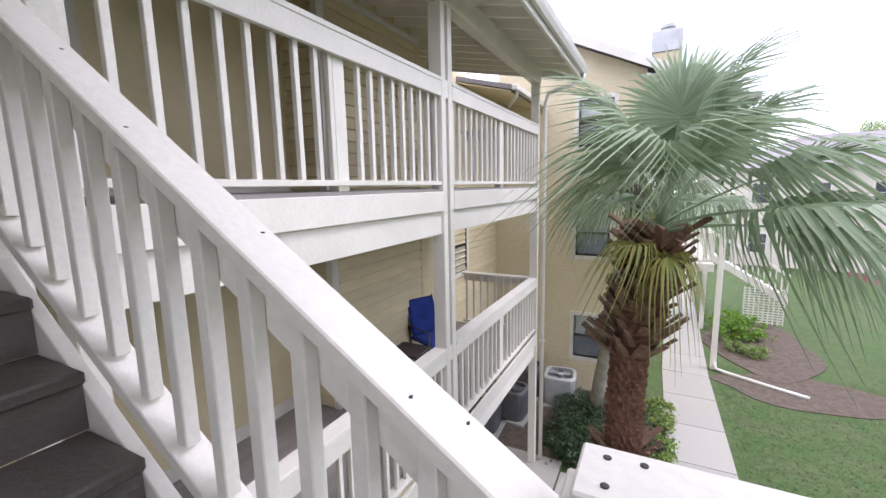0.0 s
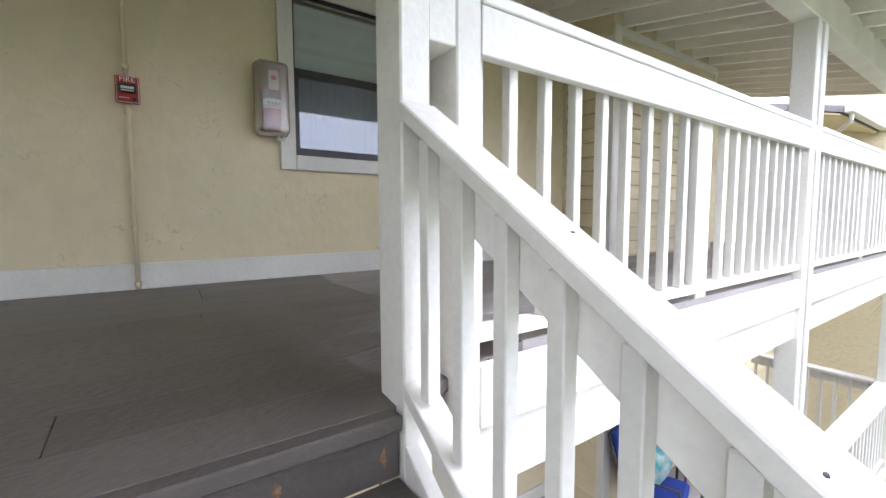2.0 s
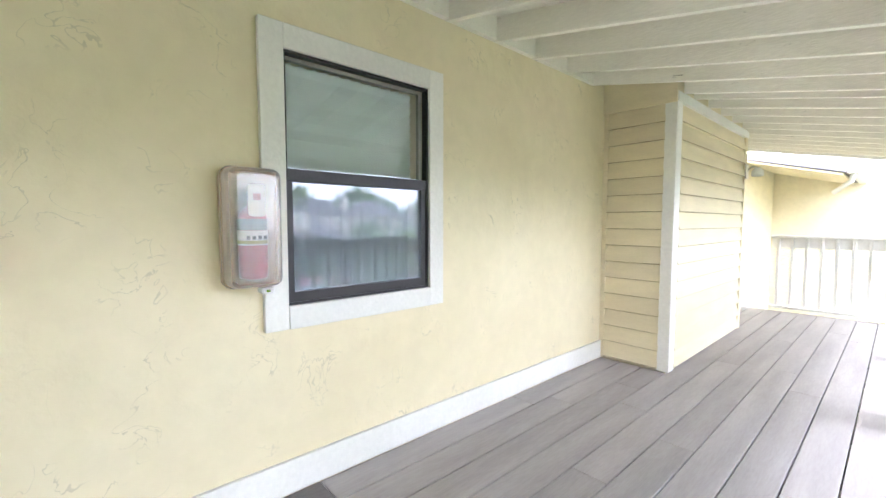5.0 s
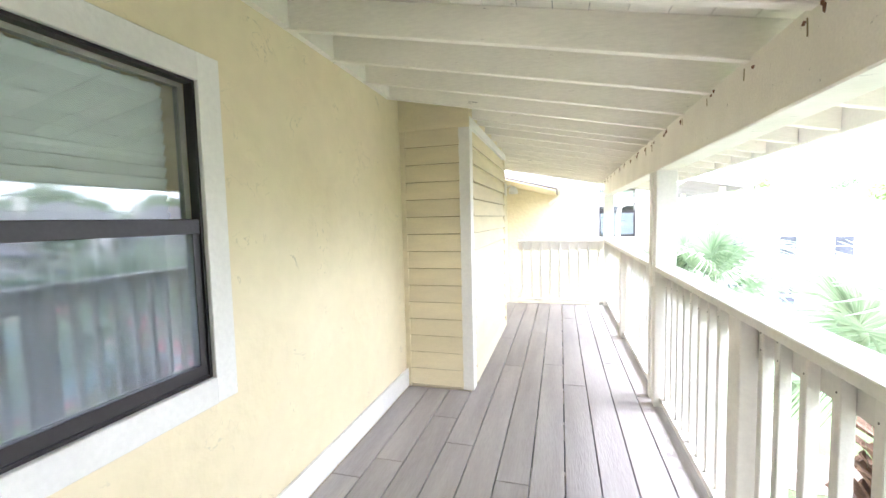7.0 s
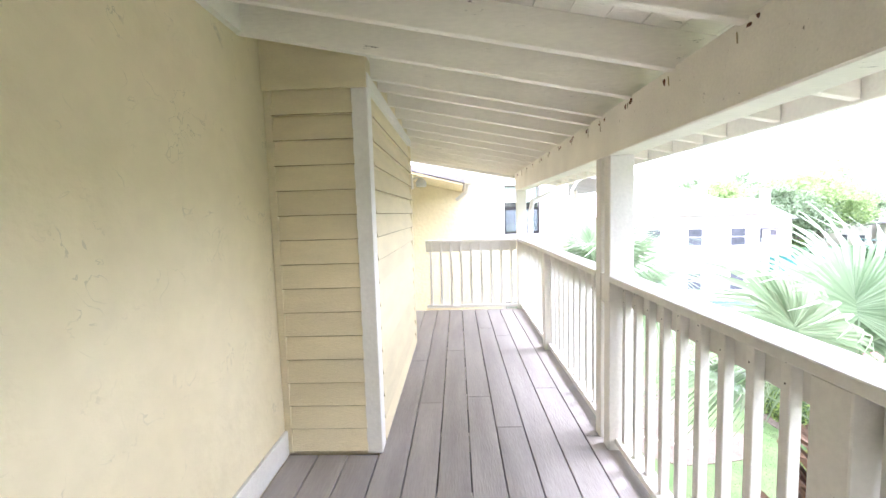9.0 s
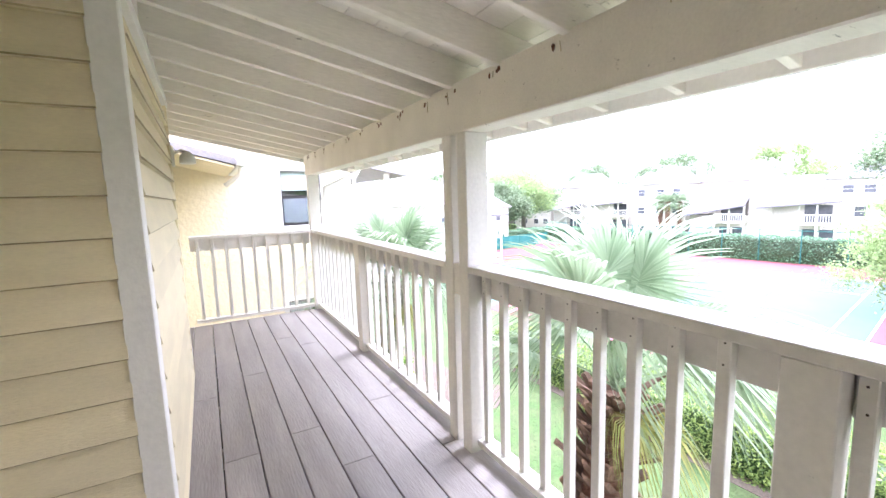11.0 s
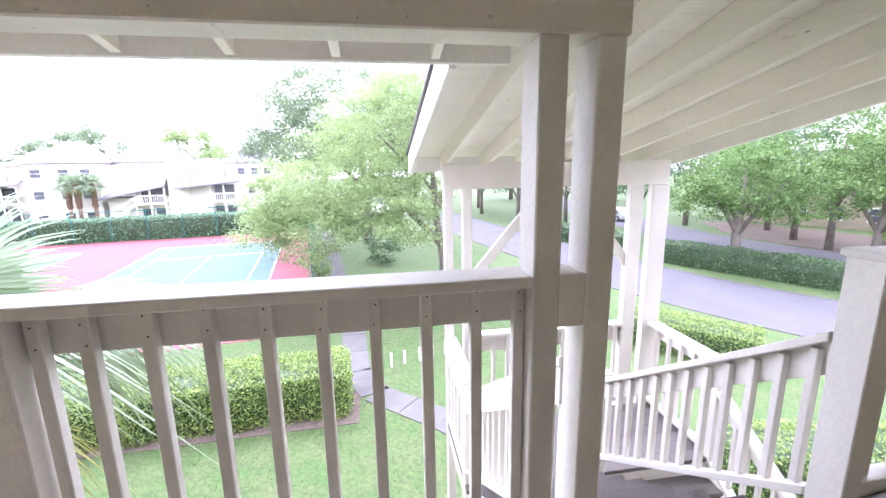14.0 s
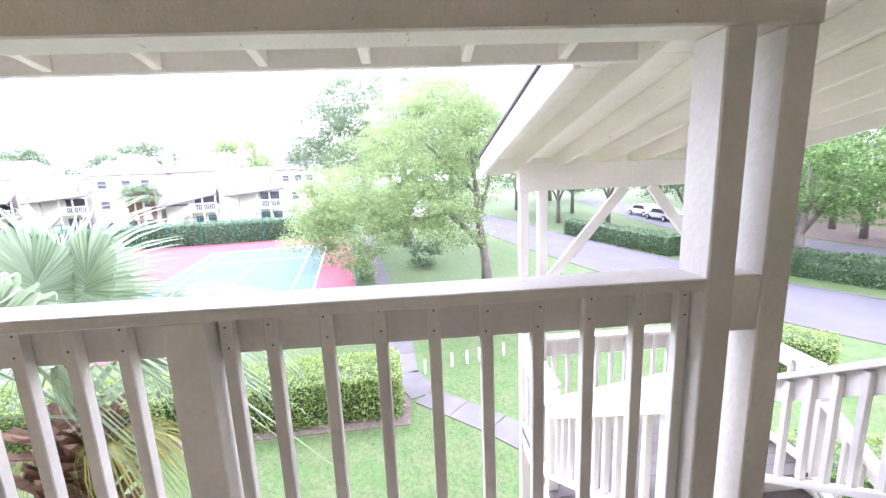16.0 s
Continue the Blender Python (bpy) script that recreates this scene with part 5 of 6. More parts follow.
def on_court(name, x0, x1, y0, y1, z, mat, parent):
    bm = box(x0, x1, y0, y1, 0, z)
    return wpart(name, bm, mat, parent, CT)


court = thing("tennis_court", "faded green and red tennis court with white lines", "tennis court", (25, 12, G), kind="structure")
on_court("red_surround", -7.2, 23.2, -1.25, 36, .02, COURT_RED, court)
for k in (0, 1):
    o = 1.25 + k * 16.2
    on_court("green_court", -6.4, 17.45, o, o + 10.45, .026, COURT_GREEN, court)
    for x0, x1, y0, y1 in ((-6.4, 17.45, o, o + .1), (-6.4, 17.45, o + 10.35, o + 10.45), (17.33, 17.45, o, o + 10.4), (-6.4, 17.4, o + 1.32, o + 1.41), (-6.4, 17.4, o + 9.05, o + 9.14), (11.85, 11.95, o + 1.4, o + 9.1), (-.9, 11.9, o + 5.18, o + 5.27)):
        on_court("court_line", x0, x1, y0, y1, .031, PRINT, court)


def screen_fence(a, b, height, label, cloth=True):
    """Chain-link posts and rail with panels of teal cloth, a little wavy."""
    f = thing("court_fence", label, "fence", (*(CT @ Vector((*a, 0)))[:2], G), "court fences")
    a, b = Vector((*a, 0)), Vector((*b, 0))
    L = (b - a).length
    n = max(1, round(L / 3))
    d = (b - a) / L
    s = Vector((-d.y, d.x, 0))
    for k in range(n + 1):
        p = a + d * L * k / n
        wpart("fence_post", tube([p, p + Vector((0, 0, height + .1))], .04, 8), SCREEN, f, CT)
    for k in range(n if cloth else 0):
        bm = bmesh.new()
        rows = []
        for i in range(9):
            q = a + d * (L * (k + i / 8) / n)
            w = .09 * math.sin(i * 1.6 + k)
            rows.append([bm.verts.new(q + s * (w * j) + Vector((0, 0, .12 + (height - .15) * j))) for j in (0, .33, .66, 1)])
        for r0, r1 in zip(rows, rows[1:]):
            for j in range(3):
                bm.faces.new((r0[j], r0[j + 1], r1[j + 1], r1[j]))
        wpart("screen_panel", bm, SCREEN, f, CT, smooth=True)
    wpart("top_rail", tube([a + Vector((0, 0, height)), b + Vector((0, 0, height))], .03, 6), SCREEN, f, CT)


screen_fence((.3, -1.35), (23.2, -1.35), 2.7, "teal cloth windscreen on a tall court fence")
screen_fence((23.2, -1.2), (23.2, 36), 3.0, "thin dark green court fence posts before the hedge", False)
screen_fence((-6, 36), (23.2, 36), 1.6, "teal cloth windscreen at the end of the courts")


def at_court(x, y):
    return tuple((CT @ Vector((x, y, 0)))[:2])


hedge("tall dark green clipped hedge behind the court", at_court(24.3, -1.5), at_court(24.3, 37), 1.6, 2.3, LEAF_COURT, 5, .22, 60, group="court hedges")
hedge("tall dark green clipped hedge at the court's end", at_court(-8, 38), at_court(24.3, 38), 1.6, 2.1, LEAF_COURT, 6, .22, 50, group="court hedges")
hedge("bright green clipped hedge past the courts", at_court(4, 46), at_court(27, 46), 1.8, 2.2, LEAF_HEDGE, 7, .25, 45, group="court hedges")

tree((24.3, -1.75, G), "light green broadleaf tree forking low on the lawn",
     ([(24.3, -1.75, G), (24.2, -1.7, -4.2), (24.15, -1.55, -3.0), (24.1, -1.3, -1.6), (24.0, -1.2, 0), (23.8, -1.0, 2.0), (23.8, -.6, 4.0)], [.36, .27, .24, .2, .17, .1, .05]),
     [([(24.15, -1.6, -3.2), (24.1, -.9, -2.3), (23.9, .4, -1.0), (23.5, 2.0, .3), (23.2, 3.2, .8)], [.2, .18, .14, .09, .04]),
      ([(24.1, -1.3, -1.4), (24.8, -2.0, .4), (25.4, -2.6, 2.2)], [.15, .1, .04]), ([(24, -1.2, 0), (23.4, .6, 1.8), (23.0, 2.0, 3.2)], [.12, .08, .03]),
      ([(23.9, .4, -1.0), (22.8, 2.5, -1.2), (22.3, 4.3, -1.8)], [.1, .06, .03])],
     [(23.4, 1.2, 3.0, 3.6, 3.6, 2.7), (22.8, 4.0, .6, 3.2, 3.6, 2.6), (23.6, -1.2, 2.2, 2.6, 2.2, 2.6), (22.6, 5.5, -1.4, 2.6, 2.4, 1.9), (23.2, 2.0, -.6, 3.2, 3.0, 1.8), (23.5, .2, 4.9, 2.4, 2.4, 1.5), (22.9, 6.9, -.4, 2.0, 1.8, 1.6), (22.6, 7.6, -1.6, 1.8, 1.5, 1.3), (23.4, 0, -1.6, 2.2, 2.0, 1.2)],
     760, 100, .36, .135, LEAF_LIGHT, 11, BARK)
tree((39, 3, G), "tall grey-green oak behind the lawn tree", ([(39, 3, G), (39, 3, -1), (38.8, 3.2, 4)], [.5, .4, .2]), [([(39, 3, -1), (38, 6, 3)], [.3, .1]), ([(39, 3, 0), (39.5, 0, 4)], [.3, .1])],
     [(39, 4, 6.6, 6.5, 7.5, 4.2), (38.5, 8, 3.5, 5, 5, 3.5), (39, -1, 5, 5, 5, 4)], 520, 100, .6, .22, LEAF_FAR, 12)
shrub("leafy shrub under the lawn tree", (30.5, 1.6), 1.4, 2.6, LEAF_OAK, 71, .16, 2200)
shrub("leafy shrub beside the court path", (27.3, 5.9), .8, 1.4, LEAF_LIGHT, 72, .14, 1200)
# street trees
for k, (x, y, h, r, mt) in enumerate(((23.2, -20.2, 7.0, 3.6, LEAF_STREET), (31.2, -33.6, 9.0, 5.0, LEAF_OAK), (22.5, -34, 9.0, 5.2, LEAF_STREET), (16.5, -29.5, 9.4, 5.2, LEAF_STREET), (41, -31, 10.5, 6, LEAF_OAK), (58, -20, 10, 6.5, LEAF_OAK), (27, -32, 9.5, 5, LEAF_STREET), (46, -19.5, 8.5, 5, LEAF_OAK), (66, -14, 9.5, 6, LEAF_OAK), (35.5, -21.5, 8, 4.2, LEAF_OAK), (13.5, -38, 10, 6, LEAF_OAK), (49, -14.8, 7.5, 4.5, LEAF_OAK), (58, -12.5, 8, 5, LEAF_OAK), (20.5, -27, 7.5, 3.8, LEAF_STREET), (36, -36, 11, 6, LEAF_OAK), (9.5, -33, 9.5, 5, LEAF_STREET), (47, -36, 11, 6.5, LEAF_OAK), (4.5, -36, 10, 5.5, LEAF_OAK), (28.5, -25.2, 7, 3.6, LEAF_STREET))):
    h *= 1.15
    tree((x, y, G), "green street tree with a spreading crown", ([(x, y, G), (x + .1, y, G + .3 * h), (x - .1, y + .1, G + .45 * h), (x, y, G + .8 * h)], [.28, .2, .17, .06]),
         [([(x, y, G + .28 * h), (x + .9, y + .6, G + .5 * h), (x + 1.8, y + 1.4, G + .7 * h)], [.15, .1, .04]), ([(x, y, G + .3 * h), (x - 1.0, y - .5, G + .55 * h), (x - 1.9, y - 1.1, G + .7 * h)], [.14, .1, .04]), ([(x, y, G + .4 * h), (x + .3, y - 1.2, G + .7 * h)], [.1, .04])],
         [(x, y, G + .68 * h, r, r, h * .27), (x + r * .4, y + r * .45, G + .58 * h, r * .65, r * .65, h * .2), (x - r * .45, y - r * .35, G + .6 * h, r * .6, r * .6, h * .2), (x, y, G + .88 * h, r * .6, r * .6, h * .14)],
         230, 52, .32, .19, mt, 80 + k, group="street trees")

# road and verges
def ribbon(name, pts, width, z, mat, label):
    bm = bmesh.new()
    rows = []
    P = [Vector((*p, 0)) for p in pts]
    for i, p in enumerate(P):
        d = (P[min(i + 1, len(P) - 1)] - P[max(i - 1, 0)]).normalized()
        s = Vector((-d.y, d.x, 0)) * width / 2
        rows.append([bm.verts.new((*(p + s * f)[:2], G + q)) for f, q in ((-1, -.05), (-1, z), (0, z + .02), (1, z), (1, -.05))])
    for a, b in zip(rows, rows[1:]):
        for j in range(4):
            bm.faces.new((a[j], a[j + 1], b[j + 1], b[j]))
    return tagged(part(name, bm, mat), label, "road", kind="structure")


def curve(pts, n=10):
    """A smooth line through points."""
    out = []
    P = [Vector(p) for p in pts]
    for i in range(len(P) - 1):
        a, b, c, d = P[max(i - 1, 0)], P[i], P[i + 1], P[min(i + 2, len(P) - 1)]
        for k in range(n):
            t = k / n
            out.append(tuple(.5 * ((2 * b) + (c - a) * t + (2 * a - 5 * b + 4 * c - d) * t * t + (3 * b - a - 3 * c + d) * t ** 3)))
    return out + [tuple(P[-1])]


ROAD = curve([(120, 14), (75, -1), (55, -6.5), (40, -9.3), (27, -12.5), (19, -15.3), (13, -19.5), (9, -27), (7, -45), (6, -90)])
ribbon("road", ROAD, 6.4, .02, ASPHALT, "grey asphalt drive curving past the lawn")
ribbon("road", curve([(80, -32), (55, -28), (36, -26.5), (26, -28.5), (20, -33), (14, -60)]), 6.0, .02, ASPHALT, "grey asphalt parking lane behind the hedge")
for k, off in enumerate((3.3, -3.3)):
    side_pts = []
    for i, p in enumerate(ROAD):
        a, b = Vector(ROAD[max(i - 1, 0)]), Vector(ROAD[min(i + 1, len(ROAD) - 1)])
        d = (b - a).normalized()
        side_pts.append(tuple(Vector(p) + Vector((-d.y, d.x)) * off))
    ribbon("kerb", side_pts, .13, .04, OLD_CONCRETE, "low concrete kerb along the drive")
hedge("dark green clipped hedge along the drive", (27.6, -17.3), (18.6, -22.3), 1.5, 1.45, LEAF_OAK, 8, .16, 130, group="street hedges")
hedge("dark green clipped hedge along the drive", (41, -13.2), (29.2, -16.5), 1.5, 1.5, LEAF_OAK, 9, .17, 110, group="street hedges")
hedge("bright green clipped hedge below the stairs", (15.2, -7.6), (12.0, -10.5), 1.5, 1.2, LEAF_HEDGE, 10, .075, 800, group="street hedges")
hedge("bright green clipped hedge below the stairs", (7.6, -5.0), (6.4, -10.5), 1.3, 1.2, LEAF_HEDGE, 13, .075, 600, group="street hedges")
bed("mulch_bed", wavy(31, -36, 11, 5, seed=8), MULCH, "brown mulch and leaf litter under trees")
for k, (x, y) in enumerate(((26.3, -38.6), (28, -39.2), (24, -40))):
    shrub("bright yellow-green rounded shrub by the stairs", (x, y), 1.1, 1.5, LEAF_LIME, 90 + k, .15, 1500)


# ---- far buildings ----
def far_window(m, w, h, parent):
    wd = wpart("window", box(-w / 2 - .1, w / 2 + .1, .0, .05, -.1, h + .1), WHITE, parent, m)
    p = bmesh.new()
    box(-w / 2, w / 2, .052, .07, 0, h * .48, bm=p)
    box(-w / 2, w / 2, .052, .07, h * .52, h, bm=p)
    wpart("pane", p, FARPANE, wd, m)
    return wd


def apartment(x, y, turn, w, d, storeys, label, wallmat, front_gable=True, balcony=True, group="apartment buildings", chim=True, roof_h=2.6, sh=2.75, roofing=None):
    """A town house; its front faces local -Y."""
    M = Matrix.Translation((x, y, G)) @ Matrix.Rotation(radians(turn), 4, "Z")
    b = thing("apartment_building", label, "building", (x, y, G), group)
    H = storeys * sh
    wpart("wall", box(-w / 2, w / 2, 0, d, 0, H), wallmat, b, M)
    o = .5
    rr = bmesh.new()
    if front_gable:
        vs = [(-w / 2 - o, -o, H - .1), (0, -o, H + roof_h), (w / 2 + o, -o, H - .1), (-w / 2 - o, d + o, H - .1), (0, d + o, H + roof_h), (w / 2 + o, d + o, H - .1)]
        v = [rr.verts.new(p) for p in vs]
        for f in ((0, 1, 4, 3), (1, 2, 5, 4), (0, 2, 1), (3, 4, 5), (0, 3, 5, 2)):
            rr.faces.new([v[i] for i in f])
    else:
        vs = [(-w / 2 - o, -o, H - .1), (w / 2 + o, -o, H - .1), (w / 2 + o, d + o, H - .1), (-w / 2 - o, d + o, H - .1), (-w / 4, d / 2, H + roof_h), (w / 4, d / 2, H + roof_h)]
        v = [rr.verts.new(p) for p in vs]
        for f in ((0, 1, 5, 4), (1, 2, 5), (2, 3, 4, 5), (3, 0, 4), (0, 3, 2, 1)):
            rr.faces.new([v[i] for i in f])
    r = wpart("roof", rr, roofing or FARROOF, b, M, "grey shingled roof")
    if front_gable:
        gb = bmesh.new()
        hexa(gb, [(-w / 2 + .1, -.03, H - .1), (w / 2 - .1, -.03, H - .1), (w / 2 - .1, 0, H - .1), (-w / 2 + .1, 0, H - .1), (-.02, -.03, H + roof_h - .35), (.02, -.03, H + roof_h - .35), (.02, 0, H + roof_h - .35), (-.02, 0, H + roof_h - .35)])
        wpart("gable", gb, wallmat, b, M)
    if chim:
        wpart("chimney", box(w * .28, w * .28 + .9, d * .3, d * .3 + .9, H - .5, H + roof_h + .9), wallmat, r, M)
    fm = M @ Matrix(((1, 0, 0, 0), (0, -1, 0, 0), (0, 0, 1, 0), (0, 0, 0, 1)))
    n = max(2, int(w / 2.6))
    for s in range(storeys):
        for k in range(n):
            u = -w / 2 + w * (k + .5) / n
            if balcony and k == n // 2 and s < storeys:
                bl = wpart("balcony", box(u - 1.4, u + 1.4, -1.5, -.05, s * sh - .15, s * sh + .02) if s else box(u - 1.4, u + 1.4, -1.5, -.05, 0, .12), WHITE, b, M)
                rail = bmesh.new()
                box(u - 1.4, u + 1.4, -1.5, -1.42, s * sh + .9, s * sh + 1.05, bm=rail)
                for j in range(12):
                    box(u - 1.38 + j * .247, u - 1.33 + j * .247, -1.48, -1.44, s * sh + .02, s * sh + .9, bm=rail)
                wpart("balcony_rail", rail, WHITE, bl, M)
                wpart("balcony_post", box(u - 1.4, u - 1.25, -1.5, -1.35, s * sh, s * sh + 2.7), WHITE, bl, M)
                wpart("balcony_post", box(u + 1.25, u + 1.4, -1.5, -1.35, s * sh, s * sh + 2.7), WHITE, bl, M)
                wpart("balcony_door", box(u - .9, u + .9, -.06, -.03, s * sh + .1, s * sh + 2.1), FARPANE, bl, M)
            else:
                far_window(fm @ Matrix.Translation((u, .0, s * sh + .9)), .9, 1.2, b)
    if balcony:
        hd = bmesh.new()
        u = -w / 2 + w * (n // 2 + .5) / n
        hexa(hd, [(u - 1.9, -1.9, storeys * sh - .6), (u + 1.9, -1.9, storeys * sh - .6), (u + 1.9, -.1, storeys * sh + .3), (u - 1.9, -.1, storeys * sh + .3), (u - 1.9, -1.9, storeys * sh - .45), (u + 1.9, -1.9, storeys * sh - .45), (u + 1.9, -.1, storeys * sh + .45), (u - 1.9, -.1, storeys * sh + .45)])
        wpart("balcony_roof", hd, FARROOF, r, M)
    return b


def hipped(u0, u1, v0, v1, z, h):
    bm = bmesh.new()
    c, o = (v0 + v1) / 2, .45
    k = min((u1 - u0) / 2, (v1 - v0) / 2) * .8
    v = [bm.verts.new(p) for p in ((u0 - o, v0 - o, z), (u1 + o, v0 - o, z), (u1 + o, v1 + o, z), (u0 - o, v1 + o, z), (u0 + k, c, z + h), (u1 - k, c, z + h))]
    for f in ((0, 1, 5, 4), (1, 2, 5), (2, 3, 4, 5), (3, 0, 4), (3, 2, 1, 0)):
        bm.faces.new([v[q] for q in f])
    return bm


def slab(a, b, c, d, thick=.16):
    """A roof plane through four corners."""
    return hexa(bmesh.new(), [(x, y, z - thick) for x, y, z in (a, b, c, d)] + [a, b, c, d])


def far_balcony(b, M, u0, u1, v, floors):
    """Stacked balconies with rail, posts and dark doors behind."""
    for z in floors:
        bl = wpart("balcony", box(u0, u1, v - 1.5, v, z - .18, z), WHITE, b, M)
        rail = box(u0, u1, v - 1.5, v - 1.42, z + .9, z + 1.05)
        n = int((u1 - u0) / .22)
        for k in range(n):
            x = u0 + (u1 - u0) * (k + .5) / n
            box(x - .03, x + .03, v - 1.48, v - 1.44, z, z + .9, bm=rail)
        wpart("balcony_rail", rail, WHITE, bl, M)
        wpart("balcony_door", box(u0 + .3, u1 - .5, v - .07, v - .02, z + .05, z + 2.05), FARPANE, bl, M)
    for u in (u0, (u0 + u1) / 2, u1):
        wpart("balcony_post", box(u - .08, u + .08, v - 1.5, v - 1.34, 0, floors[-1] + 2.2), WHITE, b, M)
    for u in (u0 + .8, u1 - .9):
        wpart("patio_door", box(u - .6, u + .6, v - .06, v - .01, .1, 2.0), FARPANE, b, M)


def townhouse(x, y, turn, label):
    """A stepped town house: a tall hipped block, a great sloping roof over balconies, a high fin wall, and a lower wing."""
    M = Matrix.Translation((x, y, G)) @ Matrix.Rotation(radians(turn), 4, "Z")
    fm = M @ Matrix(((1, 0, 0, 0), (0, -1, 0, 0), (0, 0, 1, 0), (0, 0, 0, 1)))
    b = thing("apartment_building", label, "building", (x, y, G), "apartment buildings")
    for u0, u1, v0, v1, h, rh in ((-13.5, -6.2, 0, 8, 7.9, 2.7), (-6.2, 3.2, 4.5, 11, 8.0, 2.8), (8.0, 14, 1, 9, 7.7, 2.5)):
        wpart("wall", box(u0, u1, v0, v1, 0, h), BEIGE, b, M)
        wpart("roof", hipped(u0, u1, v0, v1, h, rh), FARROOF, b, M, "grey shingled roof")
    wpart("wall", box(-5.6, 1.2, 0, 4.4, 0, 3.5), BEIGE, b, M)
    wpart("wall", box(3.6, 8.0, 0, 6, 0, 5.5), BEIGE, b, M)
    wpart("fin_wall", box(1.2, 3.6, -.3, 4.6, 0, 8.2), BEIGE, b, M)
    wpart("roof", slab((-5.9, -2.1, 3.5), (1.2, -2.1, 4.9), (1.2, 3.6, 8.1), (-5.9, 3.6, 3.9)), FARROOF, b, M, "great sloping grey roof")
    wpart("roof", slab((3.6, -.5, 5.4), (8.0, -.5, 5.4), (8.0, 6, 8.4), (3.6, 6, 8.4)), FARROOF, b, M, "grey sloping roof")
    wpart("roof", slab((2.3, -2.2, 4.6), (9.8, -2.2, 5.3), (9.8, .2, 5.9), (2.3, .2, 5.5)), FARROOF, b, M, "grey porch roof")
    far_balcony(b, M, -2.2, 1.0, 0, (2.75,))
    far_balcony(b, M, 6.2, 9.4, 0, (2.75,))
    for u in (-12.3, -9.6, -7.4):
        for z in (.9, 3.6, 6.2):
            far_window(fm @ Matrix.Translation((u, .01, z)), 1.0, .95, b)
    for u in (9.9, 11.6, 13.2):
        far_window(fm @ Matrix.Translation((u, -.99, 6.1)), .9, .85, b)
    for u in (11, 13):
        far_window(fm @ Matrix.Translation((u, -.99, 3.5)), .9, 1.1, b)
    for u, v in ((-6.6, 6), (3.0, 8)):
        wpart("chimney", box(u - .5, u + .5, v, v + 1, 7.5, 11.2), BEIGE, b, M)
    # outdoor stair up to the balcony
    st = wpart("stair_flight", bar((-5.2, -1.2, .3), (-2.2, -1.2, 2.7), 1.0, .3), WHITE, b, M)
    wpart("stair_rail", bar((-5.2, -1.7, 1.2), (-2.2, -1.7, 3.6), .08, .12), WHITE, st, M)
    st = wpart("stair_flight", bar((3.8, -1.2, .3), (6.2, -1.2, 2.7), 1.0, .3), WHITE, b, M)
    wpart("stair_rail", bar((3.8, -1.7, 1.2), (6.2, -1.7, 3.6), .08, .12), WHITE, st, M)
    return b


CREAMY = "pale cream gabled apartment block with grey roof and balconies"
townhouse(60, 30, -80, "pale cream stepped town house with great sloping grey roofs")
townhouse(63.5, 59, -74, "pale cream stepped town house with great sloping grey roofs")
apartment(66, 77, -78, 7, 8, 3, CREAMY, BEIGE, False, True, roof_h=2.0)
apartment(31, 49, -30, 11, 10, 2, "pale two-storey apartment house with hipped grey roof", BEIGE, False, True, roof_h=2.2)
apartment(15.5, 33, -8, 14, 9, 2, "pale apartment house with a long hipped grey roof", BEIGE, False, False, chim=False, roof_h=2.1, sh=3.2, roofing=SHINGLE)
apartment(20.6, 44, -8, 18.5, 10, 2, "long pale apartment house with a dark grey roof", BEIGE, False, False, roof_h=2.7)
apartment(24.6, 38.6, -8, 6.2, 3.6, 2, "low pale porch wing with balconies beside a court", BEIGE, False, True, chim=False, roof_h=.8)
apartment(38, -42, 205, 14, 9, 2, "beige sided apartment house among trees", SIDING_SHADED, False, False, roof_h=2.2)
apartment(54, 74, -60, 12, 9, 1, "low far house with brown roof", BEIGE, False, False, roof_h=2.4, chim=False)
ost = thing("outdoor_stairs", "white outdoor stair flight by the beige house", "stairs", (25.4, -38.5, G))
OM = Matrix.Translation((25.6, -39.2, G)) @ Matrix.Rotation(radians(40), 4, "Z")
for k in range(8):
    wpart("tread", box(-.7, .7, -.28 * k - .28, -.28 * k, .17 * k + .12, .17 * k + .17), WHITE, ost, OM)
    wpart("riser", box(-.7, .7, -.28 * k - .02, -.28 * k, .17 * k, .17 * k + .12), STEEL, ost, OM)
for u in (-.75, .75):
    wpart("handrail", bar((u, 0, .95), (u, -2.24, 2.3), .07, .1), WHITE, ost, OM)
    wpart("stringer", bar((u, 0, .1), (u, -2.24, 1.45), .06, .3), WHITE, ost, OM)
    for k in range(6):
        wpart("baluster", box(u - .02, u + .02, -.4 * k - .06, -.4 * k - .02, .24 * k + .1, .24 * k + .95), WHITE, ost, OM)

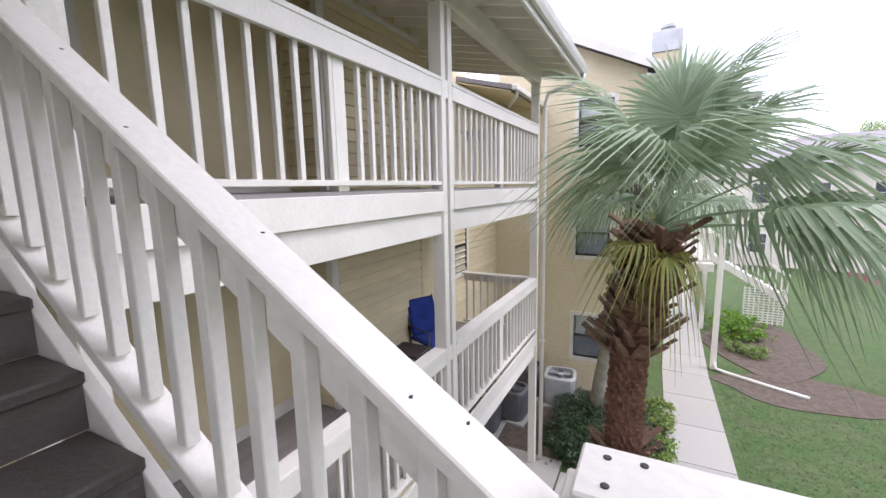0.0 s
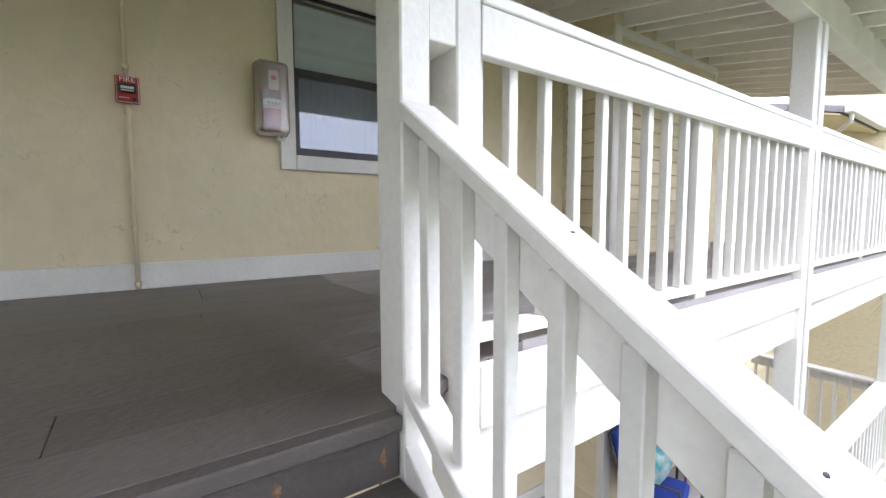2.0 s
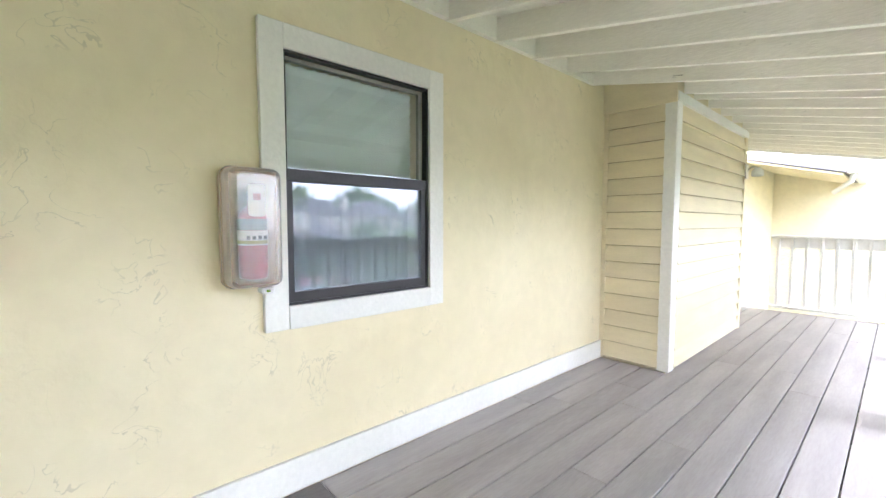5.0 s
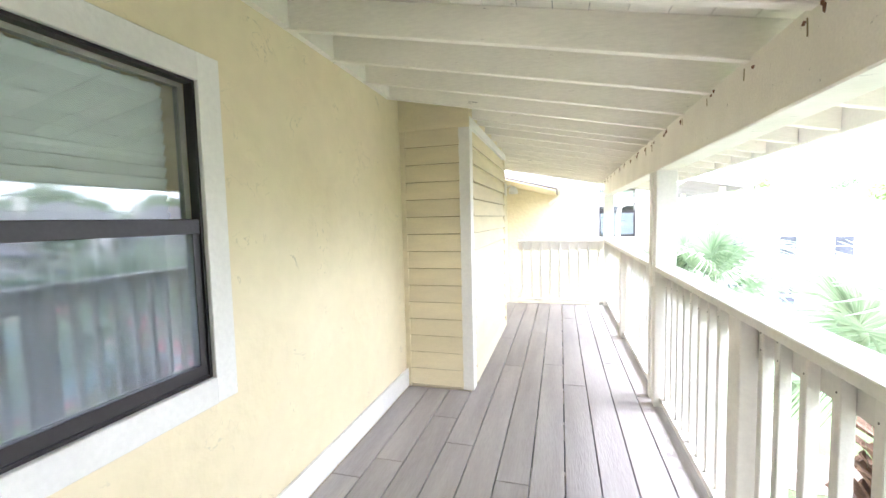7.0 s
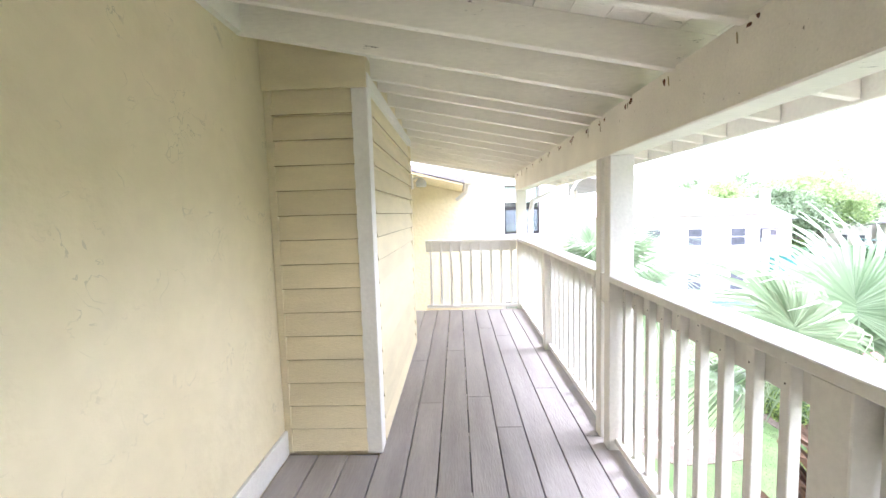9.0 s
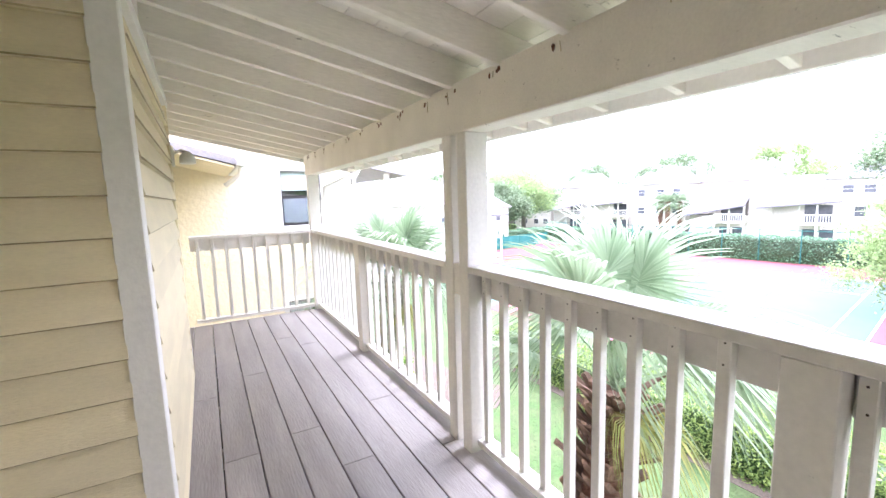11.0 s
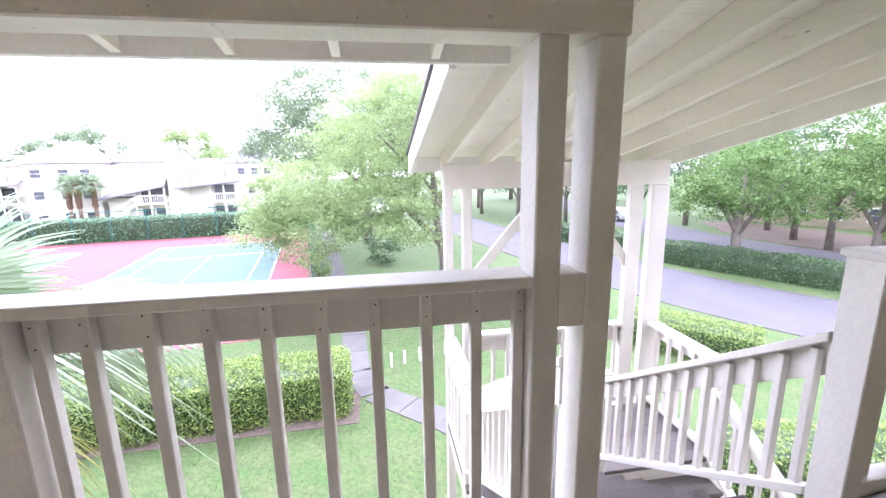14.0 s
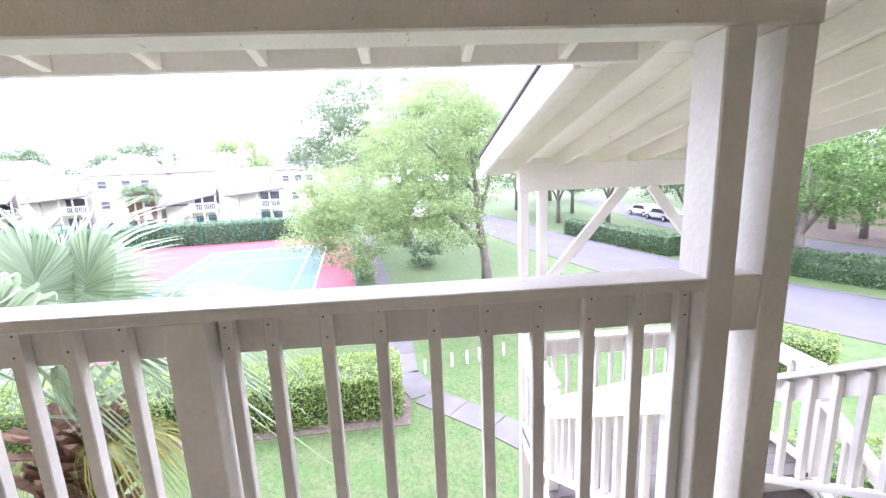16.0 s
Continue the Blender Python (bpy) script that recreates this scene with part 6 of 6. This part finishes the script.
# far trees
for k, (x, y, h, r) in enumerate(((72, 30, 13, 6), (80, 50, 14, 7), (78, 68, 13, 7), (70, 82, 14, 8), (58, 86, 13, 7), (46, 80, 12, 7), (40, 66, 10, 5.5), (84, 12, 14, 8), (52, 62, 10.5, 5.5), (36, 92, 14, 8), (90, -6, 14, 8), (80, -24, 13, 8), (70, -40, 13, 8), (52, -48, 17, 8), (36, -58, 19, 9), (18, -52, 17, 9), (2, -50, 16, 8), (10, 70, 12, 7), (46, 58, 10.5, 5.5), (52, 66, 11, 6), (40, 54, 8.5, 4))):
    tree((x, y, G), "far green tree rising behind the roofs", ([(x, y, G), (x, y, G + h * .5), (x + .3, y, G + h * .85)], [.45, .35, .1]), [([(x, y, G + h * .4), (x + r * .4, y + r * .3, G + h * .7)], [.2, .05])],
         [(x, y, G + h * .68, r, r, h * .3), (x + r * .5, y - r * .4, G + h * .6, r * .6, r * .6, h * .22), (x - r * .4, y + r * .5, G + h * .62, r * .6, r * .6, h * .24), (x, y, G + h * .92, r * .5, r * .5, h * .12)],
         260, 62, .7, .36, LEAF_FAR if k % 3 else LEAF_LIGHT, 120 + k, group="far trees")
for k, (x, y) in enumerate(((56.8, 38.4), (56.2, 37.0), (57.2, 35.9))):
    tz = G + 5.2
    palm("far fan palm before the apartment blocks", [(x, y, G), (x, y, G + 2.5), (x + .05, y, tz)], lambda f: .2, (x, y, tz), 16, .8, .9, 140 + k, .5, .25, 3, (BOOT, BOOT))


def car(x, y, turn, mat, label):
    c = thing("parked_car", label, "car", (x, y, G), "parked cars")
    M = Matrix.Translation((x, y, G + .02)) @ Matrix.Rotation(radians(turn), 4, "Z")
    bm = bmesh.new()
    prof = [(-2.2, .35), (2.2, .35), (2.25, .7), (1.3, .9), (.7, 1.42), (-1.2, 1.45), (-1.9, .95), (-2.25, .85)]
    a, b = ([bm.verts.new((u, v, w)) for u, w in prof] for v in (-.85, .85))
    for i in range(8):
        bm.faces.new((a[i], a[(i + 1) % 8], b[(i + 1) % 8], b[i]))
    bm.faces.new(a[::-1])
    bm.faces.new(b)
    bmesh.ops.bevel(bm, geom=bm.edges[:], offset=.06, segments=2, affect="EDGES")
    wpart("body", bm, mat, c, M, smooth=False)
    for v in (-.86, .86):
        g = hexa(bmesh.new(), [(-1.5, v - .01, .93), (1.05, v - .01, .93), (1.05, v + .01, .93), (-1.5, v + .01, .93), (-1.1, v - .01, 1.36), (.62, v - .01, 1.36), (.62, v + .01, 1.36), (-1.1, v + .01, 1.36)])
        wpart("side_window", g, BLACK, c, M)
        for u in (-1.4, 1.4):
            wh = wpart("wheel", tube([(u, v - .1, .33), (u, v + .1, .33)], .33, 16), BLACK, c, M)
            wpart("rim", tube([(u, v - .11, .33), (u, v + .11, .33)], .18, 12), METAL, wh, M)


car(62, 1.8, 15, PRINT, "white car parked along the drive")
car(47, -26.5, 5, PALE, "silver car parked in the lane")
car(52, -27, 5, PRINT, "white car parked in the lane")
car(44, 58, 30, PRINT, "white car parked past the courts")

# grass
rng = np.random.default_rng(3)
n = 170000
gx, gy = rng.uniform(2.6, 24, n), rng.uniform(-9, 15, n)
keep = ~((np.abs(gx - 5.08) < .7) & (gy > -1)) & ~((gx > 11.2) & (gx < 13.4) & (gy > 2.75)) & (gx < 23) & ~((gx < 4.5) & (gy > 7.1))
ax, ay = np.array((9.0, 10.95, 12.7, 14.2, 17.4, 20, 26.3)), np.array((-1.3, .4, 2.3, 2.95, 3.2, 3.6, 4.5))
keep &= ~((gx > 9) & (np.abs(gy - np.interp(gx, ax, ay)) < .75))
keep &= ~((gy < -6) & (gx > 8))
gx, gy = gx[keep], gy[keep]
n = len(gx)
ang, hgt = rng.uniform(0, 6.283, n), rng.uniform(.012, .03, n)
c = np.stack([gx, gy, np.full(n, G)], 1)
s = np.stack([np.cos(ang), np.sin(ang), np.zeros(n)], 1) * .007
lean = np.stack([-np.sin(ang), np.cos(ang), np.zeros(n)], 1) * rng.uniform(-.06, .06, (n, 1))
top = lean + np.stack([np.zeros(n), np.zeros(n), hgt], 1)
gob = put_mesh("grass", quads("grass", np.stack([c - s, c + s, c + s * .3 + top, c - s * .3 + top], 1), GRASS))
tagged(gob, "short green lawn grass blades", "grass", kind="stuff")

# ---- deck boards ----
rnd = random.Random(4)
for k in range(11):
    x0 = .024 + k * PITCH
    x1 = min(x0 + PITCH - .007, 2.085)
    y = -7 + rnd.uniform(.5, 2.5)
    ends = [-7.0]
    while y < 8.2:
        ends.append(y)
        y += rnd.choice((2.44, 3.05, 3.66))
    ends.append(8.205)
    for ya, yb in zip(ends, ends[1:]):
        if yb - ya < .05:
            continue
        parts = [(ya, yb)]
        if x1 < .62:
            parts = [(a, b) for p, q in parts for a, b in ((p, min(q, 4.42)), (max(p, 6.65), q)) if b - a > .02]
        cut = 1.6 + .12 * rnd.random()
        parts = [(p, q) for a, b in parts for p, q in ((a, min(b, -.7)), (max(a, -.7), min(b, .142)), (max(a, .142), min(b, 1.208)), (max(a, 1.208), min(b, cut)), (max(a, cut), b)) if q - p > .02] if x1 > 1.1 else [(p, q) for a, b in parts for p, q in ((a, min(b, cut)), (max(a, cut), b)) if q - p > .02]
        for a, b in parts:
            # old: boards at the stair head, with shade put into their colour
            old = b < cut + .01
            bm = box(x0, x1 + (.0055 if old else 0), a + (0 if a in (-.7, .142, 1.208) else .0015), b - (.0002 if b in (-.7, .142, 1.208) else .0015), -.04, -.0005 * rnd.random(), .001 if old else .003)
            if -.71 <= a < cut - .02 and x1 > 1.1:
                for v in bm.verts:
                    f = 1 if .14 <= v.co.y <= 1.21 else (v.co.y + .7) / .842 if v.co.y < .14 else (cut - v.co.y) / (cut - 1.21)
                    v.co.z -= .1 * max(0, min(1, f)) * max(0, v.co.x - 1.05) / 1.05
            part("board", bm, DECK_SHADED if old else DECK, upper)
part("nosing", box(2.05, 2.125, .145, 1.207, -.145, -.1, .006), TREAD, upper)
# Black sheet added below the boards in place of shade in the gaps.
part("underlay", box(.02, 2.085, -7, 8.2, -.16, -.155), BLACK, upper, "added black sheet that darkens the board gaps")
